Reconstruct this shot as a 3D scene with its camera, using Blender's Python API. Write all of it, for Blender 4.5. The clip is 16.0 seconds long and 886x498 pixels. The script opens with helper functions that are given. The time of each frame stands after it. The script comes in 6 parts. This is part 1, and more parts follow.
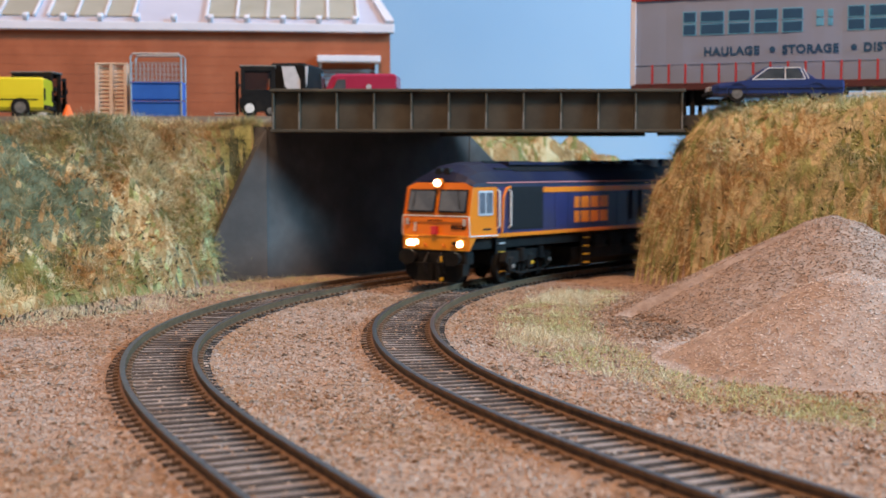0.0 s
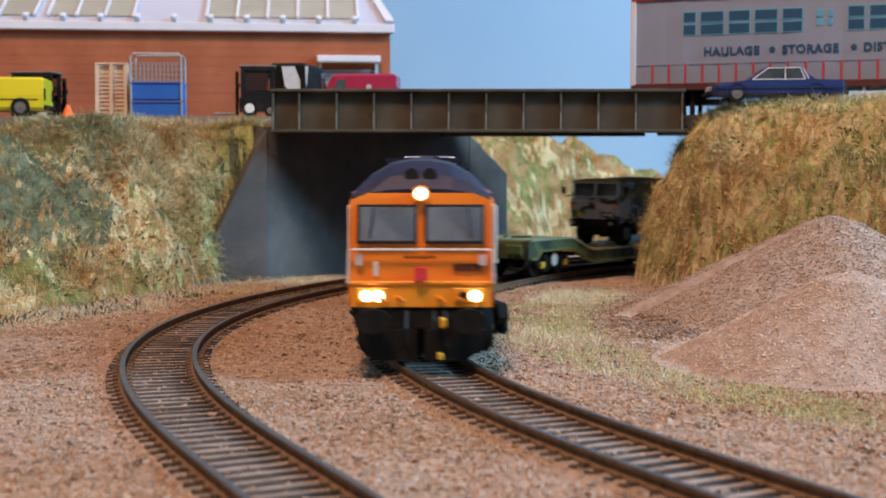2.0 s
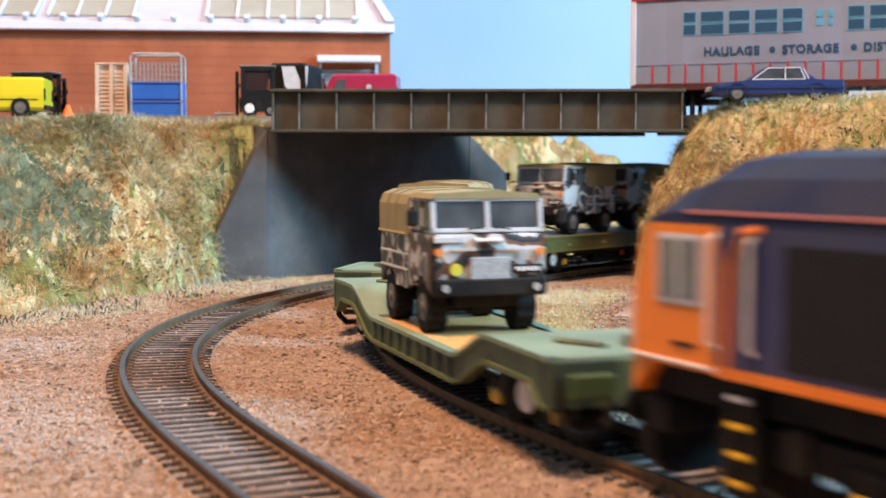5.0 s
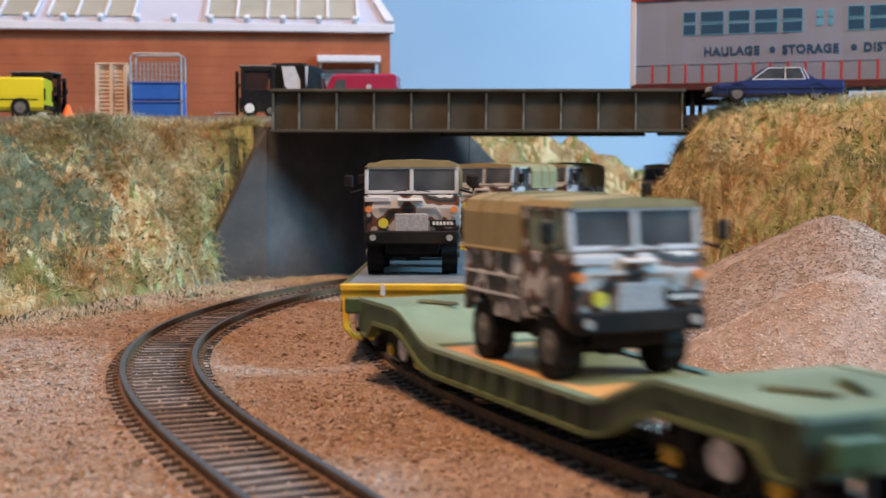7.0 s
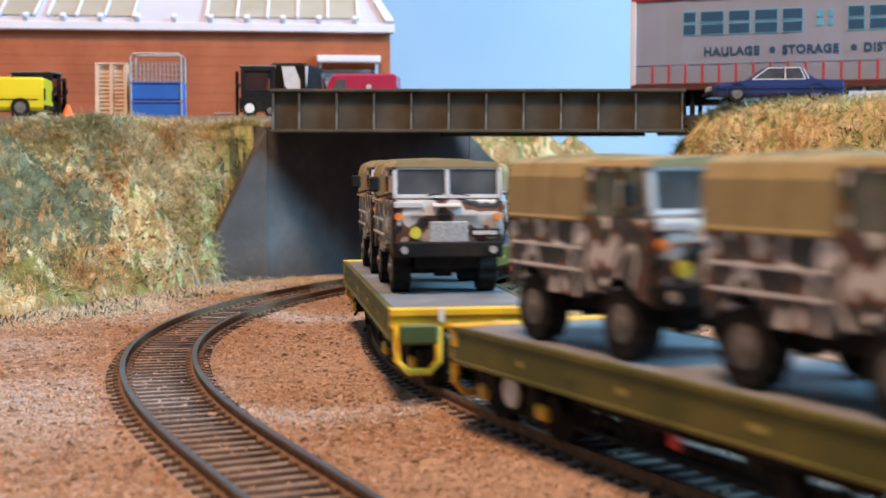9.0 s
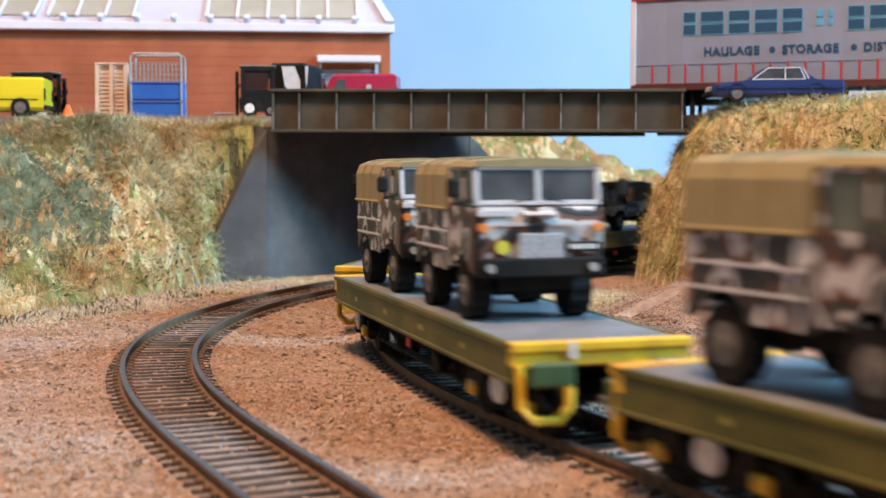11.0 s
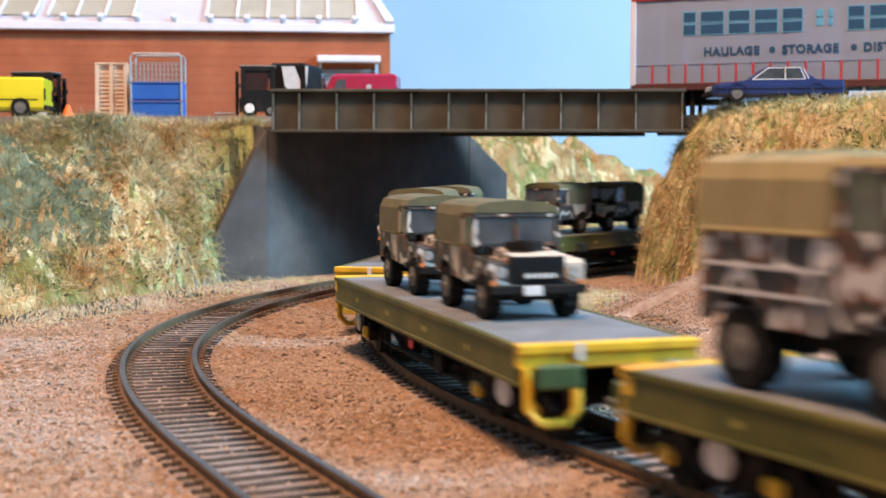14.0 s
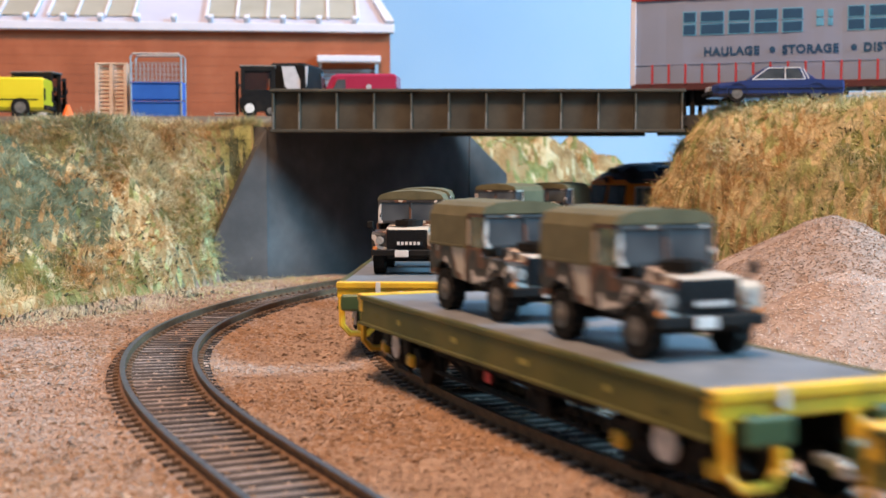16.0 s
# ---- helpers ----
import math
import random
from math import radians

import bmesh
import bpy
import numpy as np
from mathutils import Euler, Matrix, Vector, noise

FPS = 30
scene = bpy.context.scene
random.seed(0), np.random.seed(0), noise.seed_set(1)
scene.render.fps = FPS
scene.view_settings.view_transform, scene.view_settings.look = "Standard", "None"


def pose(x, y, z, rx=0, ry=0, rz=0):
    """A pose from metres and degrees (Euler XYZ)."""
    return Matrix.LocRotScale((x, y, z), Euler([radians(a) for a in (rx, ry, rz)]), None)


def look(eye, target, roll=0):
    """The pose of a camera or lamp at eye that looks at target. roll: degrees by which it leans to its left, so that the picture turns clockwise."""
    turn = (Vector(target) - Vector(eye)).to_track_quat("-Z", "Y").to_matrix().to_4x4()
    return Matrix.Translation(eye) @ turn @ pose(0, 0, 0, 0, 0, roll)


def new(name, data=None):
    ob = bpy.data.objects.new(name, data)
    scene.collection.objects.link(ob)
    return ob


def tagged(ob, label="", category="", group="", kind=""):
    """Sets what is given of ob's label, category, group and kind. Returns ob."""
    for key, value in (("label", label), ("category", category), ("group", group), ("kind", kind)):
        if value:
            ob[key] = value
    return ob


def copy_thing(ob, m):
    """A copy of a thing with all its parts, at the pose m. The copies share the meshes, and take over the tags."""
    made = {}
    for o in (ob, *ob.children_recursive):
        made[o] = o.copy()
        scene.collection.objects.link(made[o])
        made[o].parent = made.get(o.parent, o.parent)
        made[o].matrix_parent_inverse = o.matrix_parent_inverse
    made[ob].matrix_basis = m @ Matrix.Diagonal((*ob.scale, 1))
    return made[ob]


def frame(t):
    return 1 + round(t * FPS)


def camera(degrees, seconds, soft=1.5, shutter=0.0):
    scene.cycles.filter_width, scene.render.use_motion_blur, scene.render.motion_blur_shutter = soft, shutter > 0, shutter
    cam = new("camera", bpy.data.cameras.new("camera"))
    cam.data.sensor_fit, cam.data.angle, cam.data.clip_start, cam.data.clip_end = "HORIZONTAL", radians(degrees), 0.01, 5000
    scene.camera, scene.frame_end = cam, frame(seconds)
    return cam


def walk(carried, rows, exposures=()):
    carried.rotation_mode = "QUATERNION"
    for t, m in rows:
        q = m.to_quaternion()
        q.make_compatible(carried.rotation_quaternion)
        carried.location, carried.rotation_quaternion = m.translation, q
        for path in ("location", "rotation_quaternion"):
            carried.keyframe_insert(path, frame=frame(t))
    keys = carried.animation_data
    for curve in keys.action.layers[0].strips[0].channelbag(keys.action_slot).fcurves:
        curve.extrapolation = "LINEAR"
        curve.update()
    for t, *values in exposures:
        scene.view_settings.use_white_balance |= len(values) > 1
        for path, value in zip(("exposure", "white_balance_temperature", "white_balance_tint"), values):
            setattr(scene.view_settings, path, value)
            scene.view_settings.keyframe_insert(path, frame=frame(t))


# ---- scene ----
cam = camera(38.43, 16.0, soft=1.5, shutter=0.9)
EYE = pose(0.0, 0.0, 0.0475, 90 - 3.66, 0, 0)
walk(cam, [(0.0, EYE), (16.0, EYE)], [(0.0, 0.37), (1.5, 0.38), (2.5, 0.24), (3.0, 0.30), (3.5, 0.68), (4.0, 0.97), (6.5, 0.62), (7.0, 0.40), (8.0, 0.58), (8.5, 0.60), (9.0, 0.77), (12.0, 0.87), (12.5, 0.94), (13.0, 0.89), (14.0, 0.91), (15.0, 0.80), (15.5, 0.95), (16.0, 0.74)])
cam.data.dof.use_dof = True
cam.data.dof.focus_distance = 0.37
cam.data.dof.aperture_fstop = 34.0

MM = 0.001          # the layout is built in millimetres

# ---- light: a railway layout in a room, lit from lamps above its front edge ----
world = bpy.data.worlds.new("room")
scene.world = world
world.use_nodes = True
world.node_tree.nodes["Background"].inputs[0].default_value = (0.72, 0.88, 1.1, 1)
world.node_tree.nodes["Background"].inputs[1].default_value = 0.17


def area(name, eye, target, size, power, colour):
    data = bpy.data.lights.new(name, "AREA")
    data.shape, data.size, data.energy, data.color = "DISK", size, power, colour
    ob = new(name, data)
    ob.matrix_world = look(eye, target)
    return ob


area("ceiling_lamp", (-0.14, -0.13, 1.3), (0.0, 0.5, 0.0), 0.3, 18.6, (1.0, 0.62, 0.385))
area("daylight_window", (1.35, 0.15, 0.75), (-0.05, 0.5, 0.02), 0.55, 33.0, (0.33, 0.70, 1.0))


# ---- materials ----
def mat(name, stops, rough=0.8, metal=0.0, scale=1.0, detail=6.0, bump=0.0, bump_scale=None, rand="", rand_amt=0.25,
        coat=0.0, spec=0.5, contrast=(0.3, 0.7), dirt=None, dirt_scale=0.3, bump_dist=0.3):
    """Noise-mixed colours; scale is in features a millimetre."""
    m = bpy.data.materials.new(name)
    m.use_nodes = True
    nt = m.node_tree
    N, L = nt.nodes, nt.links
    b = N["Principled BSDF"]
    b.inputs["Roughness"].default_value = rough
    b.inputs["Metallic"].default_value = metal
    b.inputs["Coat Weight"].default_value = coat
    b.inputs["Specular IOR Level"].default_value = spec
    tc = N.new("ShaderNodeTexCoord")
    nz = N.new("ShaderNodeTexNoise")
    nz.inputs["Scale"].default_value = scale * 1000
    nz.inputs["Detail"].default_value = detail
    nz.inputs["Roughness"].default_value = 0.6
    L.new(tc.outputs["Object"], nz.inputs["Vector"])
    ramp = N.new("ShaderNodeValToRGB")
    el = ramp.color_ramp.elements
    n = len(stops)
    for i, c in enumerate(stops):
        p = contrast[0] + (contrast[1] - contrast[0]) * (i / max(1, n - 1))
        e = el[i] if i < 2 else el.new(p)
        e.position, e.color = p, (*c, 1)
    L.new(nz.outputs["Fac"], ramp.inputs["Fac"])
    out = ramp.outputs["Color"]
    if rand:
        src = N.new("ShaderNodeNewGeometry").outputs["Random Per Island"] if rand == "island" else N.new("ShaderNodeObjectInfo").outputs["Random"]
        mr = N.new("ShaderNodeMapRange")
        mr.inputs[3].default_value, mr.inputs[4].default_value = 1 - rand_amt, 1 + rand_amt
        L.new(src, mr.inputs[0])
        mx = N.new("ShaderNodeVectorMath")
        mx.operation = "SCALE"
        L.new(out, mx.inputs[0])
        L.new(mr.outputs[0], mx.inputs["Scale"])
        out = mx.outputs[0]
    if dirt:
        n2 = N.new("ShaderNodeTexNoise")
        n2.inputs["Scale"].default_value = dirt_scale * 1000
        n2.inputs["Detail"].default_value = 4
        L.new(tc.outputs["Object"], n2.inputs["Vector"])
        r2 = N.new("ShaderNodeMapRange")
        r2.inputs[1].default_value, r2.inputs[2].default_value = 0.45, 0.7
        r2.inputs[4].default_value = 0.6
        L.new(n2.outputs["Fac"], r2.inputs[0])
        mm = N.new("ShaderNodeMix")
        mm.data_type = "RGBA"
        mm.inputs[7].default_value = (*dirt, 1)
        L.new(r2.outputs[0], mm.inputs[0])
        L.new(out, mm.inputs[6])
        out = mm.outputs[2]
    L.new(out, b.inputs["Base Color"])
    if bump:
        nb = N.new("ShaderNodeTexNoise")
        nb.inputs["Scale"].default_value = (bump_scale or scale * 3) * 1000
        nb.inputs["Detail"].default_value = 5
        L.new(tc.outputs["Object"], nb.inputs["Vector"])
        bp = N.new("ShaderNodeBump")
        bp.inputs["Strength"].default_value = bump
        bp.inputs["Distance"].default_value = bump_dist * MM
        L.new(nb.outputs["Fac"], bp.inputs["Height"])
        L.new(bp.outputs[0], b.inputs["Normal"])
    return m


def glow(name, colour, power):
    m = bpy.data.materials.new(name)
    m.use_nodes = True
    b = m.node_tree.nodes["Principled BSDF"]
    b.inputs["Base Color"].default_value = (*colour, 1)
    b.inputs["Emission Color"].default_value = (*colour, 1)
    b.inputs["Emission Strength"].default_value = power
    return m


def glass(name, colour, alpha=1.0, rough=0.05):
    m = bpy.data.materials.new(name)
    m.use_nodes = True
    b = m.node_tree.nodes["Principled BSDF"]
    b.inputs["Base Color"].default_value = (*colour, 1)
    b.inputs["Roughness"].default_value = rough
    b.inputs["Transmission Weight"].default_value = alpha
    b.inputs["IOR"].default_value = 1.45
    return m


M_GRAVEL = mat("gravel_ground", [(0.17, 0.105, 0.072), (0.33, 0.23, 0.175), (0.44, 0.335, 0.27)], 0.95, scale=0.35, detail=10, bump=1.0, bump_scale=1.2,
               dirt=(0.29, 0.18, 0.11), dirt_scale=0.012, spec=0.2, bump_dist=0.5)
M_BED = mat("trackbed_ballast", [(0.16, 0.125, 0.11), (0.31, 0.255, 0.23)], 0.95, scale=0.25, bump=0.8, dirt=(0.20, 0.12, 0.075), dirt_scale=0.03)
M_RUSTBED = mat("rust_stained_ballast", [(0.17, 0.085, 0.04), (0.34, 0.20, 0.11)], 0.95, scale=0.25, bump=0.8, dirt=(0.36, 0.26, 0.20), dirt_scale=0.05)
M_STONE = mat("ballast_chips", [(0.28, 0.195, 0.15), (0.41, 0.305, 0.245)], 0.9, scale=0.2, rand="island", rand_amt=0.14, spec=0.2)
M_HEAP = mat("heap_chips", [(0.24, 0.172, 0.14), (0.41, 0.315, 0.265)], 0.95, scale=0.3, detail=10, bump=1.0, bump_scale=1.0, spec=0.2)
M_BANK = mat("bank_scatter", [(0.13, 0.085, 0.035), (0.34, 0.25, 0.115), (0.46, 0.36, 0.18), (0.24, 0.24, 0.08)], 1.0, scale=0.045, detail=10, bump=1.0, bump_scale=0.5,
             spec=0.1, bump_dist=0.8)
M_RAIL = mat("rail_rust", [(0.085, 0.046, 0.024), (0.20, 0.105, 0.05)], 0.7, scale=0.4, bump=0.3, spec=0.4)
M_RAILTOP = mat("rail_steel", [(0.10, 0.10, 0.095), (0.17, 0.165, 0.155)], 0.42, metal=0.8, scale=0.3)
M_SLEEPER = mat("sleeper_dark", [(0.018, 0.015, 0.014), (0.042, 0.035, 0.031)], 0.9, scale=0.25, bump=0.4, spec=0.2, dirt=(0.10, 0.07, 0.055), dirt_scale=0.05, rand="object", rand_amt=0.3)
M_CHAIR = mat("chair_rust", [(0.05, 0.03, 0.02), (0.16, 0.09, 0.045)], 0.8, scale=0.8)
M_GIRDER = mat("girder_brown", [(0.040, 0.033, 0.023), (0.070, 0.059, 0.042)], 0.7, spec=0.3, scale=0.08, bump=0.15, dirt=(0.10, 0.085, 0.06), dirt_scale=0.05)
M_GIRDER_WORN = mat("girder_worn", [(0.07, 0.062, 0.05), (0.26, 0.24, 0.21)], 0.6, scale=0.15)
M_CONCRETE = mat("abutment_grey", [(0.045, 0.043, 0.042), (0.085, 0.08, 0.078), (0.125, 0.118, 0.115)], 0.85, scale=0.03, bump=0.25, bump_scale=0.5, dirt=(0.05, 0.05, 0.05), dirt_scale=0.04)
M_ROAD = mat("road_grey", [(0.05, 0.05, 0.05), (0.08, 0.08, 0.08)], 0.9, scale=0.2, bump=0.3)


# ---- mesh helpers (millimetres) ----
def finish(bm, name, material):
    bmesh.ops.recalc_face_normals(bm, faces=bm.faces)
    for v in bm.verts:
        v.co *= MM
    me = bpy.data.meshes.new(name)
    bm.to_mesh(me)
    bm.free()
    for m in material if isinstance(material, (list, tuple)) else [material]:
        me.materials.append(m)
    return me


def part(name, bm, material, parent=None, label="", smooth=False, at=None):
    """One mesh object of bm, under a thing or part."""
    ob = new(name, finish(bm, name, material))
    if smooth:
        for p in ob.data.polygons:
            p.use_smooth = True
    if parent is not None:
        ob.parent = parent
    if at is not None:
        ob.matrix_basis = at
    if label:
        tagged(ob, label)
    return ob


def again(ob, parent, m):
    """Another object on the same mesh."""
    o = new(ob.name.split(".")[0], ob.data)
    o.parent = parent
    o.matrix_basis = m
    if "label" in ob:
        o["label"] = ob["label"]
    return o


def mm(x, y, z, rx=0, ry=0, rz=0):
    return pose(x * MM, y * MM, z * MM, rx, ry, rz)


def box(bm, x0, x1, y0, y1, z0, z1, bev=0.0, m=None, mi=0):
    r = bmesh.ops.create_cube(bm, size=1.0)
    vs = r["verts"]
    for v in vs:
        v.co = Vector(((x0 + x1) / 2 + v.co.x * (x1 - x0), (y0 + y1) / 2 + v.co.y * (y1 - y0), (z0 + z1) / 2 + v.co.z * (z1 - z0)))
    fs = {f for v in vs for f in v.link_faces}
    for f in fs:
        f.material_index = mi
    if bev:
        es = list({e for v in vs for e in v.link_edges})
        g = bmesh.ops.bevel(bm, geom=es, offset=bev, segments=1, affect="EDGES", profile=0.5)
        vs = list({v for f in g["faces"] for v in f.verts})
        for f in g["faces"]:
            f.material_index = mi
    if m is not None:
        bmesh.ops.transform(bm, matrix=m, verts=vs)
    return vs


def cyl(bm, r, x0, x1, axis="x", c=(0, 0, 0), seg=16, r2=None, bev=0.0):
    """A cylinder along an axis from x0 to x1, its other two coordinates at c."""
    g = bmesh.ops.create_cone(bm, cap_ends=True, segments=seg, radius1=r, radius2=r if r2 is None else r2, depth=x1 - x0)
    vs = g["verts"]
    rot = {"x": Euler((0, math.pi / 2, 0)), "y": Euler((-math.pi / 2, 0, 0)), "z": Euler((0, 0, 0))}[axis].to_matrix()
    mid = {"x": Vector(((x0 + x1) / 2, c[1], c[2])), "y": Vector((c[0], (x0 + x1) / 2, c[2])), "z": Vector((c[0], c[1], (x0 + x1) / 2))}[axis]
    for v in vs:
        v.co = rot @ v.co + mid
    return vs


def prism(bm, poly, a, b, axis="y", mi=0):
    """A polygon extruded along an axis; poly holds the two other coordinates in order."""
    def put(p, w):
        return {"x": (w, p[0], p[1]), "y": (p[0], w, p[1]), "z": (p[0], p[1], w)}[axis]
    A = [bm.verts.new(put(p, a)) for p in poly]
    B = [bm.verts.new(put(p, b)) for p in poly]
    n = len(poly)
    fs = [bm.faces.new(A), bm.faces.new(B[::-1])]
    fs += [bm.faces.new((A[i], B[i], B[(i + 1) % n], A[(i + 1) % n])) for i in range(n)]
    for f in fs:
        f.material_index = mi
    return A + B


def tube(bm, pts, r, seg=6):
    """A round bar through points."""
    rings = []
    P = [Vector(p) for p in pts]
    for i, p in enumerate(P):
        d = (P[min(i + 1, len(P) - 1)] - P[max(i - 1, 0)]).normalized()
        u = d.orthogonal().normalized() if i == 0 else (u - d * u.dot(d)).normalized()
        w = d.cross(u)
        rings.append([bm.verts.new(p + r * (u * math.cos(k * 2 * math.pi / seg) + w * math.sin(k * 2 * math.pi / seg))) for k in range(seg)])
    for a, b in zip(rings, rings[1:]):
        for k in range(seg):
            bm.faces.new((a[k], a[(k + 1) % seg], b[(k + 1) % seg], b[k]))
    bm.faces.new(rings[0][::-1])
    bm.faces.new(rings[-1])


def raw(name, verts, faces, material, label="", kind=""):
    """A large joined mesh from arrays of millimetres."""
    me = bpy.data.meshes.new(name)
    me.from_pydata((np.asarray(verts) * MM).tolist(), [], faces if isinstance(faces, list) else faces.tolist())
    me.materials.append(material)
    ob = new(name, me)
    return tagged(ob, label, kind=kind)


def thing(name, label, category, group="", m=None):
    ob = new(name)
    if m is not None:
        ob.matrix_basis = m
    return tagged(ob, label, category, group)


def vnoise(x, y, scale, seed=0):
    """Smooth value noise in 0..1 on arrays."""
    rs = np.random.RandomState(seed)
    tab = rs.rand(256, 256)
    u, v = np.asarray(x) / scale + 1000, np.asarray(y) / scale + 1000
    i, j = np.floor(u).astype(int), np.floor(v).astype(int)
    a, b = u - i, v - j
    a, b = a * a * (3 - 2 * a), b * b * (3 - 2 * b)
    g = lambda p, q: tab[p % 256, q % 256]
    return (g(i, j) * (1 - a) + g(i + 1, j) * a) * (1 - b) + (g(i, j + 1) * (1 - a) + g(i + 1, j + 1) * a) * b


# ---- plan: the two curved tracks ----
class Line:
    """A track's centre line: arc length s from a middle point, bending by a polynomial between two stretches."""

    def __init__(self, x, y, heading, bend, s_back, k_back, s_front, straight_back, length):
        s = np.arange(-length, length + 1, 1.0)
        k = np.polyval(bend[::-1], s / 220) / 220
        k = np.where(s < s_back, k_back, k)
        k = np.where(s < straight_back, 0.0, k)
        k = np.where(s > s_front, 0.0, k)
        th = np.concatenate([[0], np.cumsum((k[1:] + k[:-1]) / 2)])
        i0 = int(length)
        th += heading - th[i0]
        px = np.concatenate([[0], np.cumsum(np.cos((th[1:] + th[:-1]) / 2))])
        py = np.concatenate([[0], np.cumsum(np.sin((th[1:] + th[:-1]) / 2))])
        self.s, self.th, self.x, self.y = s, th, px + x - px[i0], py + y - py[i0]

    def at(self, s):
        return np.interp(s, self.s, self.x), np.interp(s, self.s, self.y), np.interp(s, self.s, self.th)

    def off(self, s, d):
        x, y, t = self.at(s)
        return x - d * np.sin(t), y + d * np.cos(t)

    def dist(self, x, y, lo=-700, hi=400, step=6):
        q = np.arange(lo, hi, step)
        cx, cy, _ = self.at(q)
        best = np.full(np.shape(x), 1e9)
        for a, b in zip(cx, cy):
            best = np.minimum(best, (x - a) ** 2 + (y - b) ** 2)
        return np.sqrt(best)


TRAIN_LINE = Line(3.9, 287.9, -1.272, (0.54, -0.56, -0.507), -180, 0.0027, 115, -580, 2600)
LOOP_LINE = Line(-75.0, 339.6, -1.446, (0.743, -0.249, -1.193), -105, 0.0026, 140, -520, 900)


# ---- paints and metals of vehicles ----
def camo(name, cols, scale, rough=0.55):
    """Hard-edged disruptive paint in large patches."""
    m = mat(name, cols, rough, scale=scale, detail=1.5, contrast=(0.38, 0.60), bump=0.1, bump_scale=1.0)
    for n in m.node_tree.nodes:
        if n.type == "VALTORGB":
            n.color_ramp.interpolation = "CONSTANT"
    return m


M_BLUE = mat("loco_blue", [(0.013, 0.019, 0.085), (0.019, 0.027, 0.11)], 0.38, scale=0.08, dirt=(0.03, 0.03, 0.05), dirt_scale=0.05, coat=0.15)
M_NAVY = mat("loco_roof_navy", [(0.008, 0.010, 0.036), (0.013, 0.016, 0.05)], 0.55, spec=0.25, scale=0.08, dirt=(0.035, 0.033, 0.035), dirt_scale=0.04)
M_ORANGE = mat("loco_orange", [(0.74, 0.185, 0.008), (0.80, 0.215, 0.012)], 0.38, scale=0.1, coat=0.15)
M_YELLOW = mat("warning_orange_yellow", [(0.82, 0.30, 0.012), (0.86, 0.34, 0.018)], 0.4, scale=0.1, coat=0.1)
M_BLACK = mat("chassis_black", [(0.004, 0.004, 0.005), (0.011, 0.010, 0.009)], 0.75, spec=0.18, scale=0.3, bump=0.2, dirt=(0.026, 0.020, 0.015), dirt_scale=0.12)
M_GRILLE = mat("grille_black", [(0.007, 0.007, 0.009), (0.012, 0.012, 0.014)], 0.6, spec=0.25, scale=0.5)
M_SILVER = mat("handrail_white", [(0.62, 0.60, 0.58), (0.74, 0.72, 0.70)], 0.4, scale=0.3)
M_STEEL = mat("wheel_steel", [(0.42, 0.40, 0.37), (0.60, 0.57, 0.53)], 0.35, metal=0.7, scale=0.4)
M_WHEELFACE = mat("wheel_face_white", [(0.55, 0.51, 0.46), (0.80, 0.77, 0.72)], 0.6, scale=0.5)
M_RED = mat("name_board_red", [(0.62, 0.03, 0.05), (0.70, 0.05, 0.07)], 0.4, scale=0.3)
M_BRIGHT_YELLOW = mat("yellow_paint", [(0.72, 0.42, 0.015), (0.82, 0.50, 0.03)], 0.45, scale=0.2, dirt=(0.40, 0.22, 0.03), dirt_scale=0.12)
M_PINK = mat("lining_red", [(0.62, 0.22, 0.20), (0.68, 0.26, 0.24)], 0.5, scale=0.3)
M_LOCOGLASS = mat("dark_cab_glass", [(0.06, 0.075, 0.10), (0.15, 0.175, 0.21)], 0.08, scale=0.06, spec=0.8)
M_WAGON = mat("wagon_olive", [(0.055, 0.056, 0.012), (0.09, 0.088, 0.02)], 0.55, spec=0.3, scale=0.06, dirt=(0.15, 0.12, 0.03), dirt_scale=0.07)
M_DECK = mat("wagon_deck_grey", [(0.13, 0.14, 0.155), (0.20, 0.21, 0.225)], 0.55, scale=0.12, dirt=(0.09, 0.09, 0.09), dirt_scale=0.05, bump=0.1)
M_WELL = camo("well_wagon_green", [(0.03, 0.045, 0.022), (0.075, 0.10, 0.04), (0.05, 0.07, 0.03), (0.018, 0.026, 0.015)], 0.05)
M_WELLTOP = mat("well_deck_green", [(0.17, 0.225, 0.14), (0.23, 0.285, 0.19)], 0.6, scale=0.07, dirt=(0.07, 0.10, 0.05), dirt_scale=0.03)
M_WOOD = mat("well_floor_wood", [(0.50, 0.24, 0.07), (0.62, 0.33, 0.11)], 0.6, scale=0.15)
M_CANVAS = mat("canvas_khaki", [(0.245, 0.195, 0.095), (0.30, 0.24, 0.12)], 0.95, scale=0.25, bump=0.25, bump_scale=1.2, dirt=(0.19, 0.155, 0.08), dirt_scale=0.05)
M_CANVAS_GREEN = mat("canvas_olive", [(0.090, 0.080, 0.040), (0.13, 0.113, 0.058)], 0.95, scale=0.25, bump=0.25, bump_scale=1.2)
M_CAMO_A = camo("truck_camouflage", [(0.46, 0.44, 0.43), (0.13, 0.05, 0.024), (0.014, 0.014, 0.015), (0.055, 0.045, 0.04), (0.62, 0.59, 0.57), (0.02, 0.02, 0.02)], 0.095)
M_CAMO_B = camo("jeep_camouflage", [(0.46, 0.40, 0.33), (0.11, 0.045, 0.022), (0.018, 0.016, 0.016), (0.05, 0.042, 0.036), (0.55, 0.49, 0.44), (0.022, 0.02, 0.02)], 0.07)
